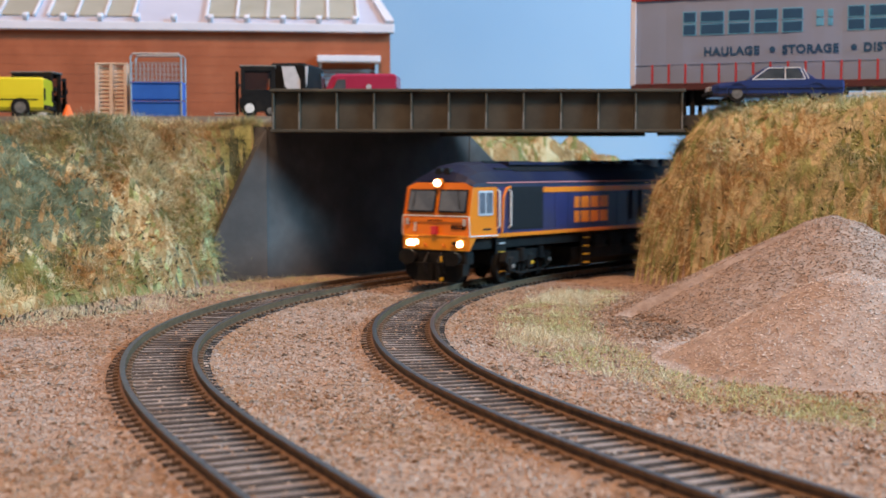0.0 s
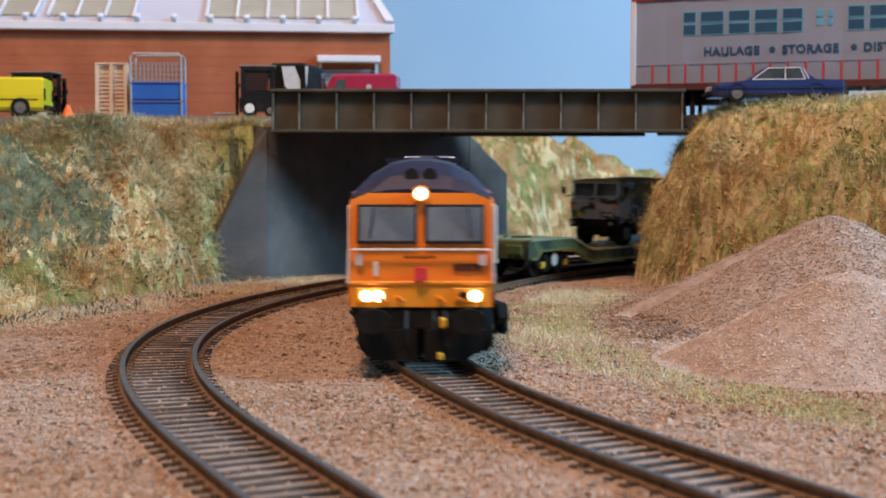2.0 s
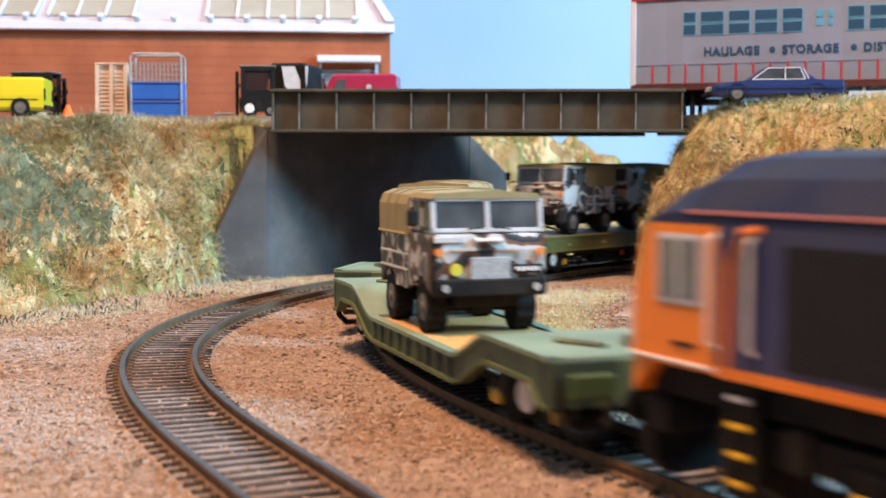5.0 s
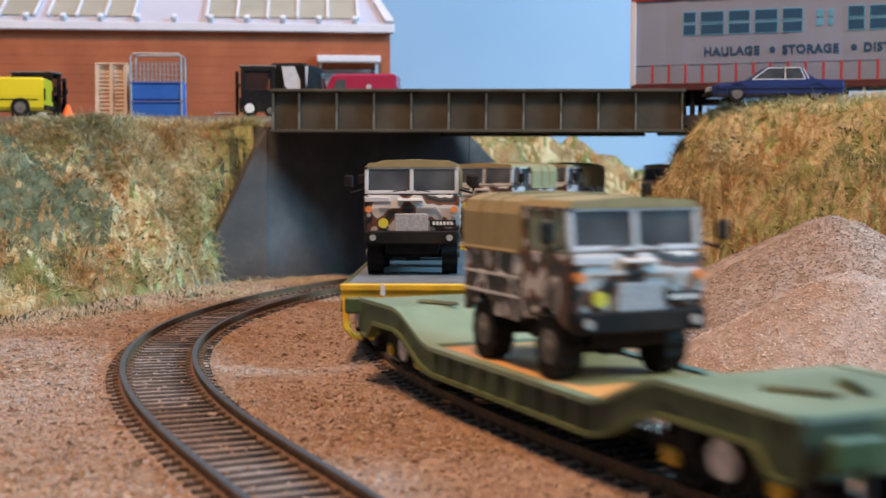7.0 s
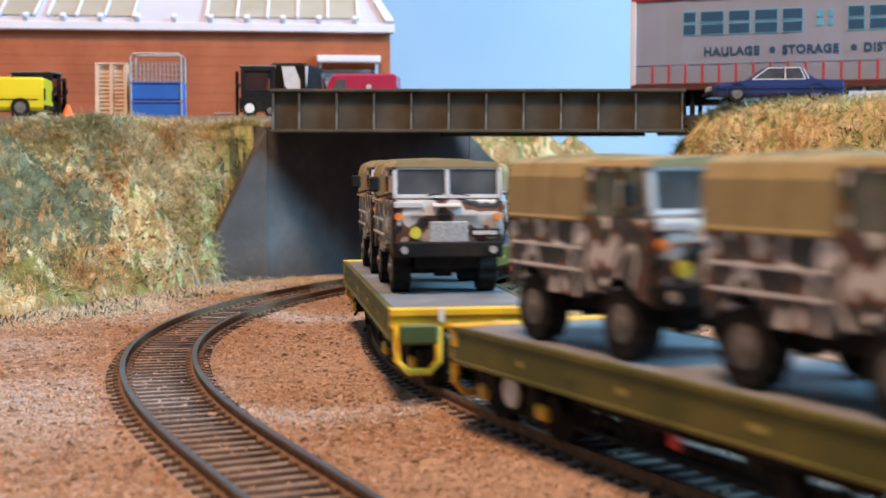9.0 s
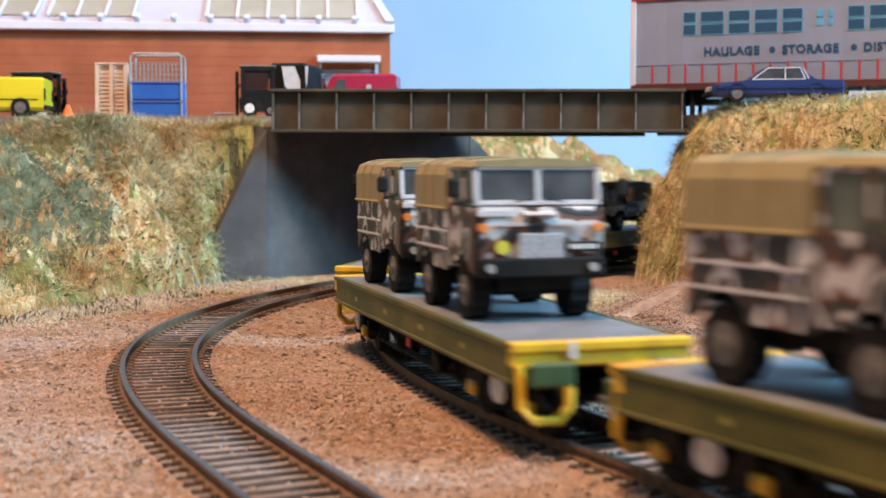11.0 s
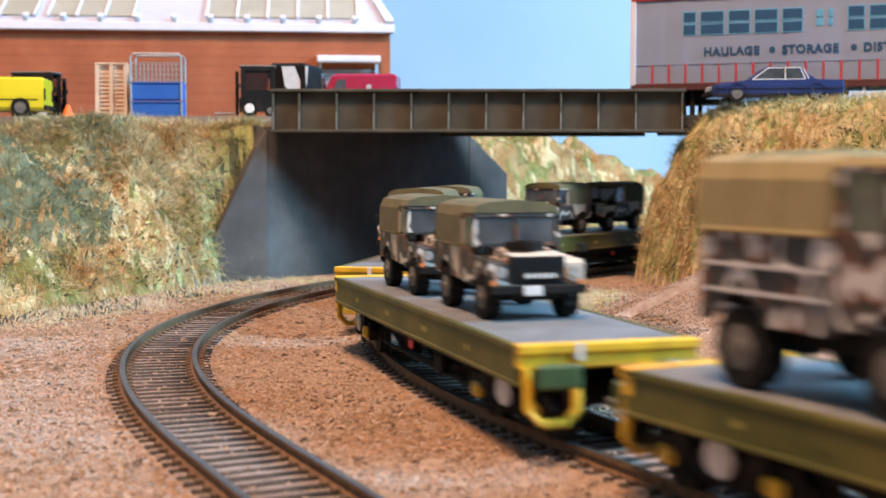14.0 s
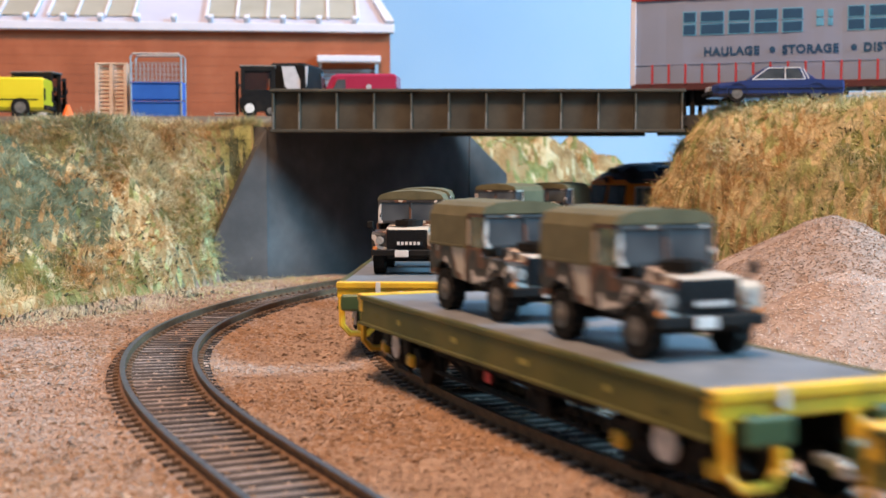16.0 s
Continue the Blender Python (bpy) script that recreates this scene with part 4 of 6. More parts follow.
def build_scatter():
    rs = np.random.RandomState(21)

    def spread(n, x0, x1, y0, y1):
        return rs.uniform(x0, x1, n), rs.uniform(y0, y1, n)

    # ballast over the near ground, kept off the rails
    x, y = spread(135000, -150, 175, 150, 560)
    ok = np.abs(x) < 0.36 * y + 12
    x, y = x[ok], y[ok]
    _, bank = ground_height(x, y)
    d = np.minimum(np.abs(TRAIN_LINE.dist(x, y) - 8.7), np.abs(LOOP_LINE.dist(x, y) - 8.7))
    dd = np.minimum(TRAIN_LINE.dist(x, y), LOOP_LINE.dist(x, y))
    ok = (bank < 3) & (d > 2.2) & ~heap_mask(x, y) & ((dd > 13) | (rs.rand(len(x)) < 0.06))
    x, y = x[ok], y[ok]
    size = rs.uniform(0.35, 0.75, len(x)) * np.where(rs.rand(len(x)) < 0.03, 1.8, 1)
    # brown crumbs thicken between the tracks, partly painting the warm light there
    between = smooth(1.3 - (TRAIN_LINE.dist(x, y) + LOOP_LINE.dist(x, y)) / 150) * smooth((y - 200) / 60)
    pale = vnoise(x, y, 40, 5) + 0.35 * rs.rand(len(x)) > 0.60 + 0.22 * between
    chips("ballast", x[pale], y[pale], size[pale], M_STONE, "pinkish grey ballast chippings scattered beside the tracks", seed=2)
    m = mat("earth_chips", [(0.22, 0.125, 0.072), (0.36, 0.225, 0.145)], 0.95, scale=0.2, rand="island", rand_amt=0.2)
    chips("earth_crumbs", x[~pale], y[~pale], size[~pale], m, "brown earthy crumbs between the tracks", seed=3)
    cx, cy = spread(9000, -150, 175, 170, 560)
    cd = np.minimum(TRAIN_LINE.dist(cx, cy), LOOP_LINE.dist(cx, cy))
    ok = (ground_height(cx, cy)[1] < 3) & (cd > 14) & (np.abs(cx) < 0.36 * cy + 12) & ~heap_mask(cx, cy) & (vnoise(cx, cy, 9, 6) > 0.5)
    m = mat("dark_crumbs", [(0.10, 0.06, 0.038), (0.20, 0.125, 0.08)], 0.95, scale=0.2, rand="island", rand_amt=0.3)
    chips("earth_crumbs", cx[ok], cy[ok], rs.uniform(0.5, 1.1, ok.sum()), m, "dark earth crumbs scattered over the ballast", seed=8)
    # heaps
    hx, hy = spread(95000, 20, 235, 270, 515)
    ok = heap_mask(hx, hy) & (hx < 0.38 * hy + 10)
    hx, hy = hx[ok], hy[ok]
    m = mat("heap_stones", [(0.38, 0.29, 0.245), (0.52, 0.42, 0.365)], 0.9, scale=0.2, rand="island", rand_amt=0.25, spec=0.2)
    front = np.hypot((hx - 109) / 1.12, hy - 338) < 47
    chips("chipping_heap", hx[front], hy[front], rs.uniform(0.3, 0.6, front.sum()), m, "low heap of fine pinkish grey stone chippings", sink=0.08, seed=4)
    m2 = mat("heap_stones_brown", [(0.24, 0.165, 0.125), (0.36, 0.265, 0.21)], 0.9, scale=0.2, rand="island", rand_amt=0.3, spec=0.2)
    chips("chipping_heap", hx[~front], hy[~front], rs.uniform(0.35, 0.7, (~front).sum()), m2, "taller heap of brownish grey stone chippings", sink=0.08, seed=5)
    # dark earth and twigs at the foot of the heaps, also deepening the shade there
    ex, ey = spread(30000, 45, 130, 370, 545)
    _, bank = ground_height(ex, ey)
    near = np.exp(-(((ex - 69) / 13) ** 2 + ((ey - 424) / 30) ** 2)) + 0.6 * np.exp(-(((ex - 76) / 10) ** 2 + ((ey - 388) / 14) ** 2))
    ok = (bank < 6) & (np.hypot((ex - 136) / 1.12, ey - 442) > 58) & (rs.rand(len(ex)) < near * (0.2 + vnoise(ex, ey, 9, 81)))
    m = mat("dark_earth", [(0.12, 0.07, 0.045), (0.26, 0.165, 0.11)], 0.95, scale=0.2, rand="island", rand_amt=0.5)
    chips("earth_debris", ex[ok], ey[ok], rs.uniform(0.4, 1.1, ok.sum()), m, "dark brown earth debris beside the heaps", seed=6)
    # bank grass in patches of several colours
    kinds = [("straw_grass", (0.52, 0.405, 0.21), (0.80, 0.68, 0.44), "pale straw-coloured static grass on the banks"),
             ("ochre_grass", (0.32, 0.18, 0.07), (0.56, 0.35, 0.16), "ochre brown static grass on the banks"),
             ("green_grass", (0.10, 0.11, 0.03), (0.30, 0.29, 0.10), "olive green static grass on the banks"),
             ("sage_grass", (0.085, 0.10, 0.055), (0.24, 0.26, 0.165), "dull blue-green scatter on the bank"),
             ("lime_bank_grass", (0.32, 0.33, 0.13), (0.54, 0.53, 0.27), "pale yellowish green static grass on the bank")]
    bx = np.concatenate([rs.uniform(-330, -80, 165000), rs.uniform(70, 330, 120000), rs.uniform(-5, 200, 24000), rs.uniform(-250, -82, 45000), rs.uniform(84, 250, 60000)])
    by = np.concatenate([rs.uniform(330, 606, 165000), rs.uniform(430, 600, 120000), rs.uniform(690, 830, 24000), rs.uniform(548, 577, 45000), rs.uniform(470, 577, 60000)])
    _, bank = ground_height(bx, by)
    extra = np.arange(len(bx)) >= len(bx) - 60000
    ok = (bank > 1.0) & (np.abs(bx) < 0.37 * by + 15) & ~heap_mask(bx, by) & (~extra | (along(bx, by, RIGHT_FOOT) < 16))
    bx, by = bx[ok], by[ok]
    kind = bank_kind(bx + rs.normal(0, 5, len(bx)), by + rs.normal(0, 5, len(bx)))
    kind = np.where(rs.rand(len(bx)) < 0.12, rs.choice([0, 0, 1, 2], len(bx)), kind)
    for i, (nm, c0, c1, lab) in enumerate(kinds):
        q = kind == i
        blades(nm, bx[q], by[q], rs.uniform(2.2, 6.8, q.sum()) * np.where(rs.rand(q.sum()) < 0.06, 1.5, 1), grass_mat(nm, c0, c1, 0.3), lab, 40 + i, 1.5, 0.095)
    # ground tufts along the foot of the banks and beside the track
    gx, gy = spread(620000, -330, 260, 180, 590)
    _, bank = ground_height(gx, gy)
    dd = np.minimum(TRAIN_LINE.dist(gx, gy), LOOP_LINE.dist(gx, gy))
    near_left = smooth(1 - np.abs(along(gx, gy, LEFT_FOOT) + 10) / 32)
    strip = [(60, 520), (36, 450), (33, 370), (50, 322), (66, 288), (84, 264), (120, 238), (200, 200)]
    near_strip = smooth(1.2 - np.abs(along(gx, gy, strip)) / 17)
    prob = np.maximum(near_left * 0.7, near_strip * 1.7) * (0.3 + vnoise(gx, gy, 12, 51))
    ok = (bank < 2) & (dd > 17) & (rs.rand(len(gx)) < prob) & ~heap_mask(gx, gy)
    gx, gy = gx[ok], gy[ok]
    q = vnoise(gx, gy, 22, 52) + 0.2 * rs.rand(len(gx)) > 0.62
    blades("pale_grass", gx[~q], gy[~q], rs.uniform(1.8, 5.0, (~q).sum()), grass_mat("pale_grass", (0.55, 0.46, 0.28), (0.74, 0.65, 0.44), 0.25), "pale dry static grass on the flat ground", 61, 1.7, 0.06)
    blades("lime_grass", gx[q], gy[q], rs.uniform(1.2, 3.2, q.sum()), grass_mat("lime_grass", (0.42, 0.42, 0.19), (0.62, 0.60, 0.32), 0.25), "yellowish green static grass on the flat ground", 62, 1.7, 0.06)
    # dark leaf flakes on the banks
    lx = np.concatenate([rs.uniform(-330, -80, 13000), rs.uniform(75, 300, 4500)])
    ly = np.concatenate([rs.uniform(330, 600, 13000), rs.uniform(440, 600, 4500)])
    _, bank = ground_height(lx, ly)
    ok = (bank > -1) & (bank < 66) & (np.abs(lx) < 0.37 * ly + 15) & (vnoise(lx, ly, 20, 71) > 0.42) & ((bank > 1) | (along(lx, ly, LEFT_FOOT) > -22) & (lx < 0)) & ~heap_mask(lx, ly)
    lx, ly = lx[ok], ly[ok]
    m = mat("leaf_flakes", [(0.03, 0.028, 0.018), (0.10, 0.075, 0.045)], 0.8, scale=0.2, rand="island", rand_amt=0.5)
    blades("leaf_litter", lx, ly, rs.uniform(1.4, 3.6, len(lx)), m, "dark leaf flakes and twigs on the banks", 72, 1.6, 0.42)


build_scatter()
# ---- the train ----
def wheelset(parent, x, r, flange_y, face):
    """An axle with two flanged wheels."""
    bm = bmesh.new()
    for s in (-1, 1):
        cyl(bm, r, min(s * (flange_y - 2.2), s * flange_y), max(s * (flange_y - 2.2), s * flange_y), "y", (0, 0, 0), 20)
        cyl(bm, r + 0.6, min(s * (flange_y - 2.7), s * (flange_y - 2.2)), max(s * (flange_y - 2.7), s * (flange_y - 2.2)), "y", (0, 0, 0), 20)
    cyl(bm, 0.9, -flange_y, flange_y, "y", (0, 0, 0), 8)
    ob = part("wheelset", bm, face, parent, at=mm(x, 0, r))
    return ob


def loco_section(x, top, half=17.2, low=19.5, n=0):
    """Cross-section points of the roof and sides, from the left sill over the roof to the right sill."""
    return [(x, half, low), (x, half, 40.4), (x, half - 0.5, min(42.4, top)), (x, 12.6, min(46.8, top)), (x, 7.4, min(49.8, top)), (x, 2.5, min(50.8, top)),
            (x, -2.5, min(50.8, top)), (x, -7.4, min(49.8, top)), (x, -12.6, min(46.8, top)), (x, -half + 0.5, min(42.4, top)), (x, -half, 40.4), (x, -half, low)]


def loft(bm, rings, mi=0):
    R = [[bm.verts.new(p) for p in r] for r in rings]
    for a, b in zip(R, R[1:]):
        for k in range(len(a) - 1):
            f = bm.faces.new((a[k], a[k + 1], b[k + 1], b[k]))
            f.material_index = mi
    return R


def build_loco(lit):
    v = thing("diesel_locomotive", "dark blue and orange six-axle model diesel locomotive" + (" with lit headlamps" if lit else " at the tail"), "locomotive")
    # sides
    for s in (1, -1):
        bm = bmesh.new()
        box(bm, -113, 113, min(s * 16.2, s * 17.2), max(s * 16.2, s * 17.2), 19.5, 40.4, 0.1)
        part("body_side", bm, M_BLUE, v)
        bm = bmesh.new()
        box(bm, -113, 113, min(s * 17.25, s * 17.45), max(s * 17.25, s * 17.45), 19.3, 20.9)
        part("lower_stripe", bm, M_ORANGE, v)
    # roof: a loft that drops at both ends
    bm = bmesh.new()
    rings = []
    for x, drop in ((-131.2, 7.6), (-128.5, 4.0), (-121, 0.8), (-112, 0), (112, 0), (121, 0.8), (128.5, 4.0), (131.2, 7.6)):
        sec = loco_section(x, 99, low=40.3)
        rings.append([(px, py, max(40.45 if 0 < k < 11 else pz, pz - drop * (max(0, pz - 40.4) / 10.4))) for k, (px, py, pz) in enumerate(sec)])
    R = loft(bm, rings)
    bm.faces.new(R[0])
    bm.faces.new(R[-1][::-1])
    part("roof", bm, M_NAVY, v)
    for s in (1, -1):
        bm = bmesh.new()
        tube(bm, [(x, s * 17.1, 42.1) for x in (-121, 121)], 0.28, 4)
        part("lining", bm, M_PINK, v)
    # roof fittings
    bm = bmesh.new()
    for i in range(9):
        box(bm, 62, 104, 3.0 + i * 0.95, 3.6 + i * 0.95, 50.6 - i * 0.45, 51.3 - i * 0.45)
    box(bm, 60, 106, 2.6, 11.8, 47.4, 48.2)
    part("roof_grille", bm, M_GRILLE, v)
    bm = bmesh.new()
    prism(bm, [(30, -10), (92, -10), (92, 10), (30, 10)], 49.6, 50.95, "z")
    part("roof_panel", bm, M_NAVY, v)
    bm = bmesh.new()
    for s in (1, -1):
        prism(bm, [(s * 12.9, 46.9), (s * 7.4, 50.1), (s * 7.2, 49.7), (s * 12.6, 46.4)], 30, 92, "x")
    part("roof_mesh_panel", bm, M_GRILLE, v, "dull black mesh roof panel")
    bm = bmesh.new()
    prism(bm, [(-92, 48.2), (-78, 52.6), (-64, 52.9), (-60, 48.5)], -8.5, 8.5, "y")
    part("silencer_hood", bm, M_NAVY, v)
    bm = bmesh.new()
    box(bm, -56, -50, -9.5, -3, 48.6, 52.4, 0.5)
    box(bm, -56, -50, 3, 9.5, 48.6, 52.4, 0.5)
    part("exhaust_box", bm, M_PALE, v)
    for x in (-30, -16, -2, 12):
        bm = bmesh.new()
        prism(bm, [(x - 4, 50.2), (x - 2.5, 51.7), (x + 2.5, 51.7), (x + 4, 50.2)], -7, 7, "y")
        part("roof_hatch", bm, M_NAVY, v)
    # cabs
    for e in (1, -1):
        cab = part("cab", cab_mesh(e), M_ORANGE, v, "orange cab end")
        bm = bmesh.new()
        box(bm, *sorted((e * 134.55, e * 134.75)), -16.6, 16.6, 14.4, 20.0, 0.05)
        box(bm, *sorted((e * 134.5, e * 135.2)), -16.8, 16.8, 20.0, 20.7, 0.1)
        part("headlamp_panel", bm, M_YELLOW, cab)
        for s in (1, -1):
            # windscreens, raked
            bm = bmesh.new()
            box(bm, -0.25, 0.25, -7.2, 7.2, -4.9, 4.9, 0.2)
            rim = part("windscreen_seal", bm, M_GRILLE, cab, at=mm(e * 133.25, s * 8.1, 34.6, 0, -e * 14, 0))
            bm = bmesh.new()
            box(bm, -0.15, 0.15, -6.5, 6.5, -4.2, 4.2, 0.1)
            part("windscreen", bm, M_LOCOGLASS, cab, at=mm(e * 133.5, s * 8.1, 34.6, 0, -e * 14, 0))
            bm = bmesh.new()
            tube(bm, [(e * 134.2, s * 11.2, 38.8), (e * 134.6, s * 12.2, 31.2)], 0.2, 5)
            part("wiper", bm, M_GRILLE, cab)
            bm = bmesh.new()
            box(bm, *sorted((e * 134.75, e * 135.2)), *sorted((s * 8.0, s * 15.5)), 15.4, 19.2, 0.3)
            housing = part("headlamp_housing", bm, M_YELLOW, cab)
            for y, on in ((13.0, lit), (10.2, lit and s * e < 0)):
                bm = bmesh.new()
                cyl(bm, 1.35 if on else 1.1, *sorted((e * 135.0, e * 135.9)), "x", (0, s * y, 17.2), 14)
                part("headlamp", bm, M_LAMP if on and e > 0 else M_GRILLE, cab)
            # side window with pale frame
            bm = bmesh.new()
            box(bm, *sorted((e * 116.5, e * 128.0)), *sorted((s * 17.1, s * 17.5)), 28.6, 38.9, 0.3)
            part("side_window_frame", bm, M_PALE, cab)
            bm = bmesh.new()
            box(bm, *sorted((e * 122.8, e * 127.2)), *sorted((s * 17.4, s * 17.65)), 29.6, 38.0, 0.2)
            box(bm, *sorted((e * 117.3, e * 121.8)), *sorted((s * 17.4, s * 17.65)), 29.6, 38.0, 0.2)
            part("side_window", bm, M_LOCOGLASS, cab)
            bm = bmesh.new()
            box(bm, *sorted((e * 118, e * 124)), *sorted((s * 17.25, s * 17.4)), 22.6, 23.3)
            part("depot_mark", bm, M_GRILLE, cab)
            # buffers
            bm = bmesh.new()
            cyl(bm, 2.0, *sorted((e * 134, e * 139)), "x", (0, s * 11.3, 11.4), 14)
            prism(bm, [(s * 11.3 + 4.4 * math.cos(a), 11.4 + 3.1 * math.sin(a)) for a in [i * math.pi / 9 for i in range(18)]], *sorted((e * 138.6, e * 139.9)), "x")
            part("buffer", bm, M_BLACK, v)
            # corner lamp brackets
            bm = bmesh.new()
            box(bm, *sorted((e * 134.5, e * 135.1)), *sorted((s * 14.0, s * 15.6)), 24.6, 27.4, 0.1)
            part("lamp_bracket", bm, M_PALE, cab)
        # white grab rail round the nose
        bm = bmesh.new()
        tube(bm, [(e * 113, -17.6, 20.2), (e * 134.6, -17.5, 20.4), (e * 134.9, -17.2, 28.3), (e * 135.3, -16.4, 28.5), (e * 135.3, 16.4, 28.5), (e * 134.9, 17.2, 28.3),
                  (e * 134.6, 17.5, 20.4), (e * 113, 17.6, 20.2)], 0.32, 5)
        part("grab_rail", bm, M_SILVER, cab)
        bm = bmesh.new()
        cyl(bm, 2.0, *sorted((e * 131.2, e * 133.2)), "x", (0, 0, 42.0), 14)
        part("top_headlamp_housing", bm, M_ORANGE, cab)
        bm = bmesh.new()
        cyl(bm, 1.45, *sorted((e * 133.0, e * 134.0)), "x", (0, 0, 42.0), 14)
        part("top_headlamp", bm, M_LAMP if (lit and e > 0) else M_GRILLE, cab)
        bm = bmesh.new()
        for y in (-2.2, 2.2):
            cyl(bm, 1.7, *sorted((e * 127, e * 129.5)), "x", (0, y, 46.6), 12)
        part("horn_opening", bm, M_GRILLE, v)
        bm = bmesh.new()
        prism(bm, [(-1.4, 20.9), (1.4, 20.9), (1.4, 24.2), (-1.4, 24.2)], *sorted((e * 134.5, e * 136.4)), "x")
        part("coupler_socket", bm, M_RED, cab)
        for y in (-9.6, -4.8, 4.8, 9.6):
            bm = bmesh.new()
            tube(bm, [(e * 134.6, y - 0.9, 16.9), (e * 136, y, 16.5), (e * 135.4, y + 0.8, 15.7)], 0.5, 5)
            part("lamp_iron", bm, M_ORANGE, cab)
        bm = bmesh.new()
        box(bm, *sorted((e * 134.6, e * 134.95)), *((-11.2, -10.2)), 22.0, 25.6)
        part("data_panel", bm, M_SILVER, cab)
        bm = bmesh.new()
        for k in range(5):
            box(bm, *sorted((e * 134.5, e * 134.7)), e * 8.4 + k * e * 1.35 - 0.5, e * 8.4 + k * e * 1.35 + 0.5, 23.2, 25.0)
        part("number_bars", bm, M_GRILLE, cab)
        bm = bmesh.new()
        for k in range(7):
            box(bm, *sorted((e * 134.5, e * 134.66)), -4.0 + k * 1.1, -3.3 + k * 1.1, 26.2, 26.9)
        part("maker_bars", bm, M_GRILLE, cab)
        # snow plough and buffer beam
        bm = bmesh.new()
        box(bm, *sorted((e * 128, e * 134.3)), -15.5, 15.5, 8.4, 14.3, 0.8)
        part("buffer_beam", bm, M_BLACK, v)
        bm = bmesh.new()
        for s in (1, -1):
            prism(bm, [(s * 1.0, 1.4), (s * 11.0, 1.4), (s * 14.8, 4.4), (s * 15.3, 9.0), (s * 1.0, 9.0)], *sorted((e * 131.5, e * 136.0)), "x")
        part("snow_plough", bm, M_BLACK, v)
        bm = bmesh.new()
        for y, z1 in ((-3.5, 4.6), (3.2, 3.6), (5.8, 5.0)):
            tube(bm, [(e * 135, y, 13.4), (e * 138, y, 9.5), (e * 137, y + 0.6, z1)], 0.45, 5)
        part("brake_hose", bm, M_GRILLE, v)
        bm = bmesh.new()
        box(bm, *sorted((e * 136.8, e * 138.0)), 4.6, 6.2, 9.6, 12.0, 0.2)
        box(bm, *sorted((e * 136.4, e * 137.6)), 4.0, 5.4, 1.8, 3.4, 0.2)
        part("hose_cock", bm, M_BRIGHT_YELLOW, v)
        # doors, rails and steps
        for s in (1, -1):
            bm = bmesh.new()
            box(bm, *sorted((e * 104.5, e * 112.6)), *sorted((s * 17.15, s * 17.4)), 21, 40)
            part("cab_door", bm, M_BLUE, v)
            for x in (104.2, 113.2):
                bm = bmesh.new()
                tube(bm, [(e * x, s * 17.3, 39.2), (e * x, s * 18.6, 38.4), (e * x, s * 18.6, 24.0), (e * x, s * 17.3, 23.2)], 0.4, 5)
                part("handrail", bm, M_SILVER, v)
            bm = bmesh.new()
            tube(bm, [(e * 110, s * 17.6, 21), (e * 109, s * 17.8, 36), (e * 106.5, s * 17.8, 39.6), (e * 103, s * 17.6, 40.2)], 0.6, 5)
            part("door_surround", bm, M_ORANGE, v)
            bm = bmesh.new()
            box(bm, *sorted((e * 104.5, e * 112.5)), *sorted((s * 15.6, s * 16.2)), 3.0, 19.2)
            part("step_frame", bm, M_BLACK, v)
            for z in (4.6, 8.6, 12.6, 16.4):
                bm = bmesh.new()
                box(bm, *sorted((e * 106.4, e * 110.6)), *sorted((s * 16.2, s * 17.1)), z, z + 0.6)
                part("step", bm, M_BRIGHT_YELLOW if z < 16 else M_PALE, v)
    # side panels, banding and lettering blocks
    for s in (1, -1):
        f = 1 if s > 0 else -1
        bm = bmesh.new()
        a, b = (75, 103.5) if s > 0 else (65, 100)
        box(bm, a, b, *sorted((s * 17.2, s * 17.5)), 22.0, 40.3, 0.1)
        for k in range(12):
            z = 23 + k * 1.4
            box(bm, a + 0.8, b - 0.8, *sorted((s * 17.4, s * 17.75)), z, z + 0.6)
        part("side_grille", bm, M_GRILLE, v)
        bm = bmesh.new()
        box(bm, -98, -61 if s < 0 else -104 + 6, *sorted((s * 17.2, s * 17.5)), 22.0, 38.3, 0.1)
        if s < 0:
            part("side_grille", bm, M_GRILLE, v)
        else:
            bm.free()
        bm = bmesh.new()
        box(bm, *((-61, 65) if s < 0 else (-100, 75)), *sorted((s * 17.22, s * 17.46)), 37.6, 39.9)
        part("upper_stripe", bm, M_ORANGE, v)
        bm = bmesh.new()
        box(bm, *((-51, -24) if s < 0 else (-66, -40)), *sorted((s * 17.22, s * 17.42)), 32.2, 35.9)
        part("name_board", bm, M_RED, v)
        # number and company mark as plain striped blocks
        x0 = -51 if s < 0 else -67
        for d in range(5):
            bm = bmesh.new()
            box(bm, x0 + d * 5.5, x0 + d * 5.5 + 4.3, *sorted((s * 17.2, s * 17.38)), 24.0, 30.5)
            part("number_bar", bm, M_ORANGE, v)
        x0, x1 = (-15, 21) if s < 0 else (14, 51)
        w = (x1 - x0) / 4
        for d in range(4):
            xa, xb = x0 + d * w, x0 + d * w + w * (0.80 if d < 3 else 0.5)
            bm = bmesh.new()
            ya, yb = sorted((s * 17.2, s * 17.4))
            for za, zb in ((23.6, 28.8), (30.2, 35.4)):
                box(bm, xa, xb, ya, yb, za, zb, 0.08)
            part("company_mark", bm, M_ORANGE, v, "orange slit block of a company mark")
        for x in ((30, 38) if s < 0 else (-20, -10)):
            bm = bmesh.new()
            box(bm, x - 1.0, x + 1.0, *sorted((s * 17.2, s * 18.2)), 23.5, 38.0, 0.4)
            part("body_pipe", bm, M_NAVY, v)
        bm = bmesh.new()
        for k in range(18):
            x = -104 + k * 12
            box(bm, x, x + 0.35, *sorted((s * 17.15, s * 17.3)), 21, 37.4)
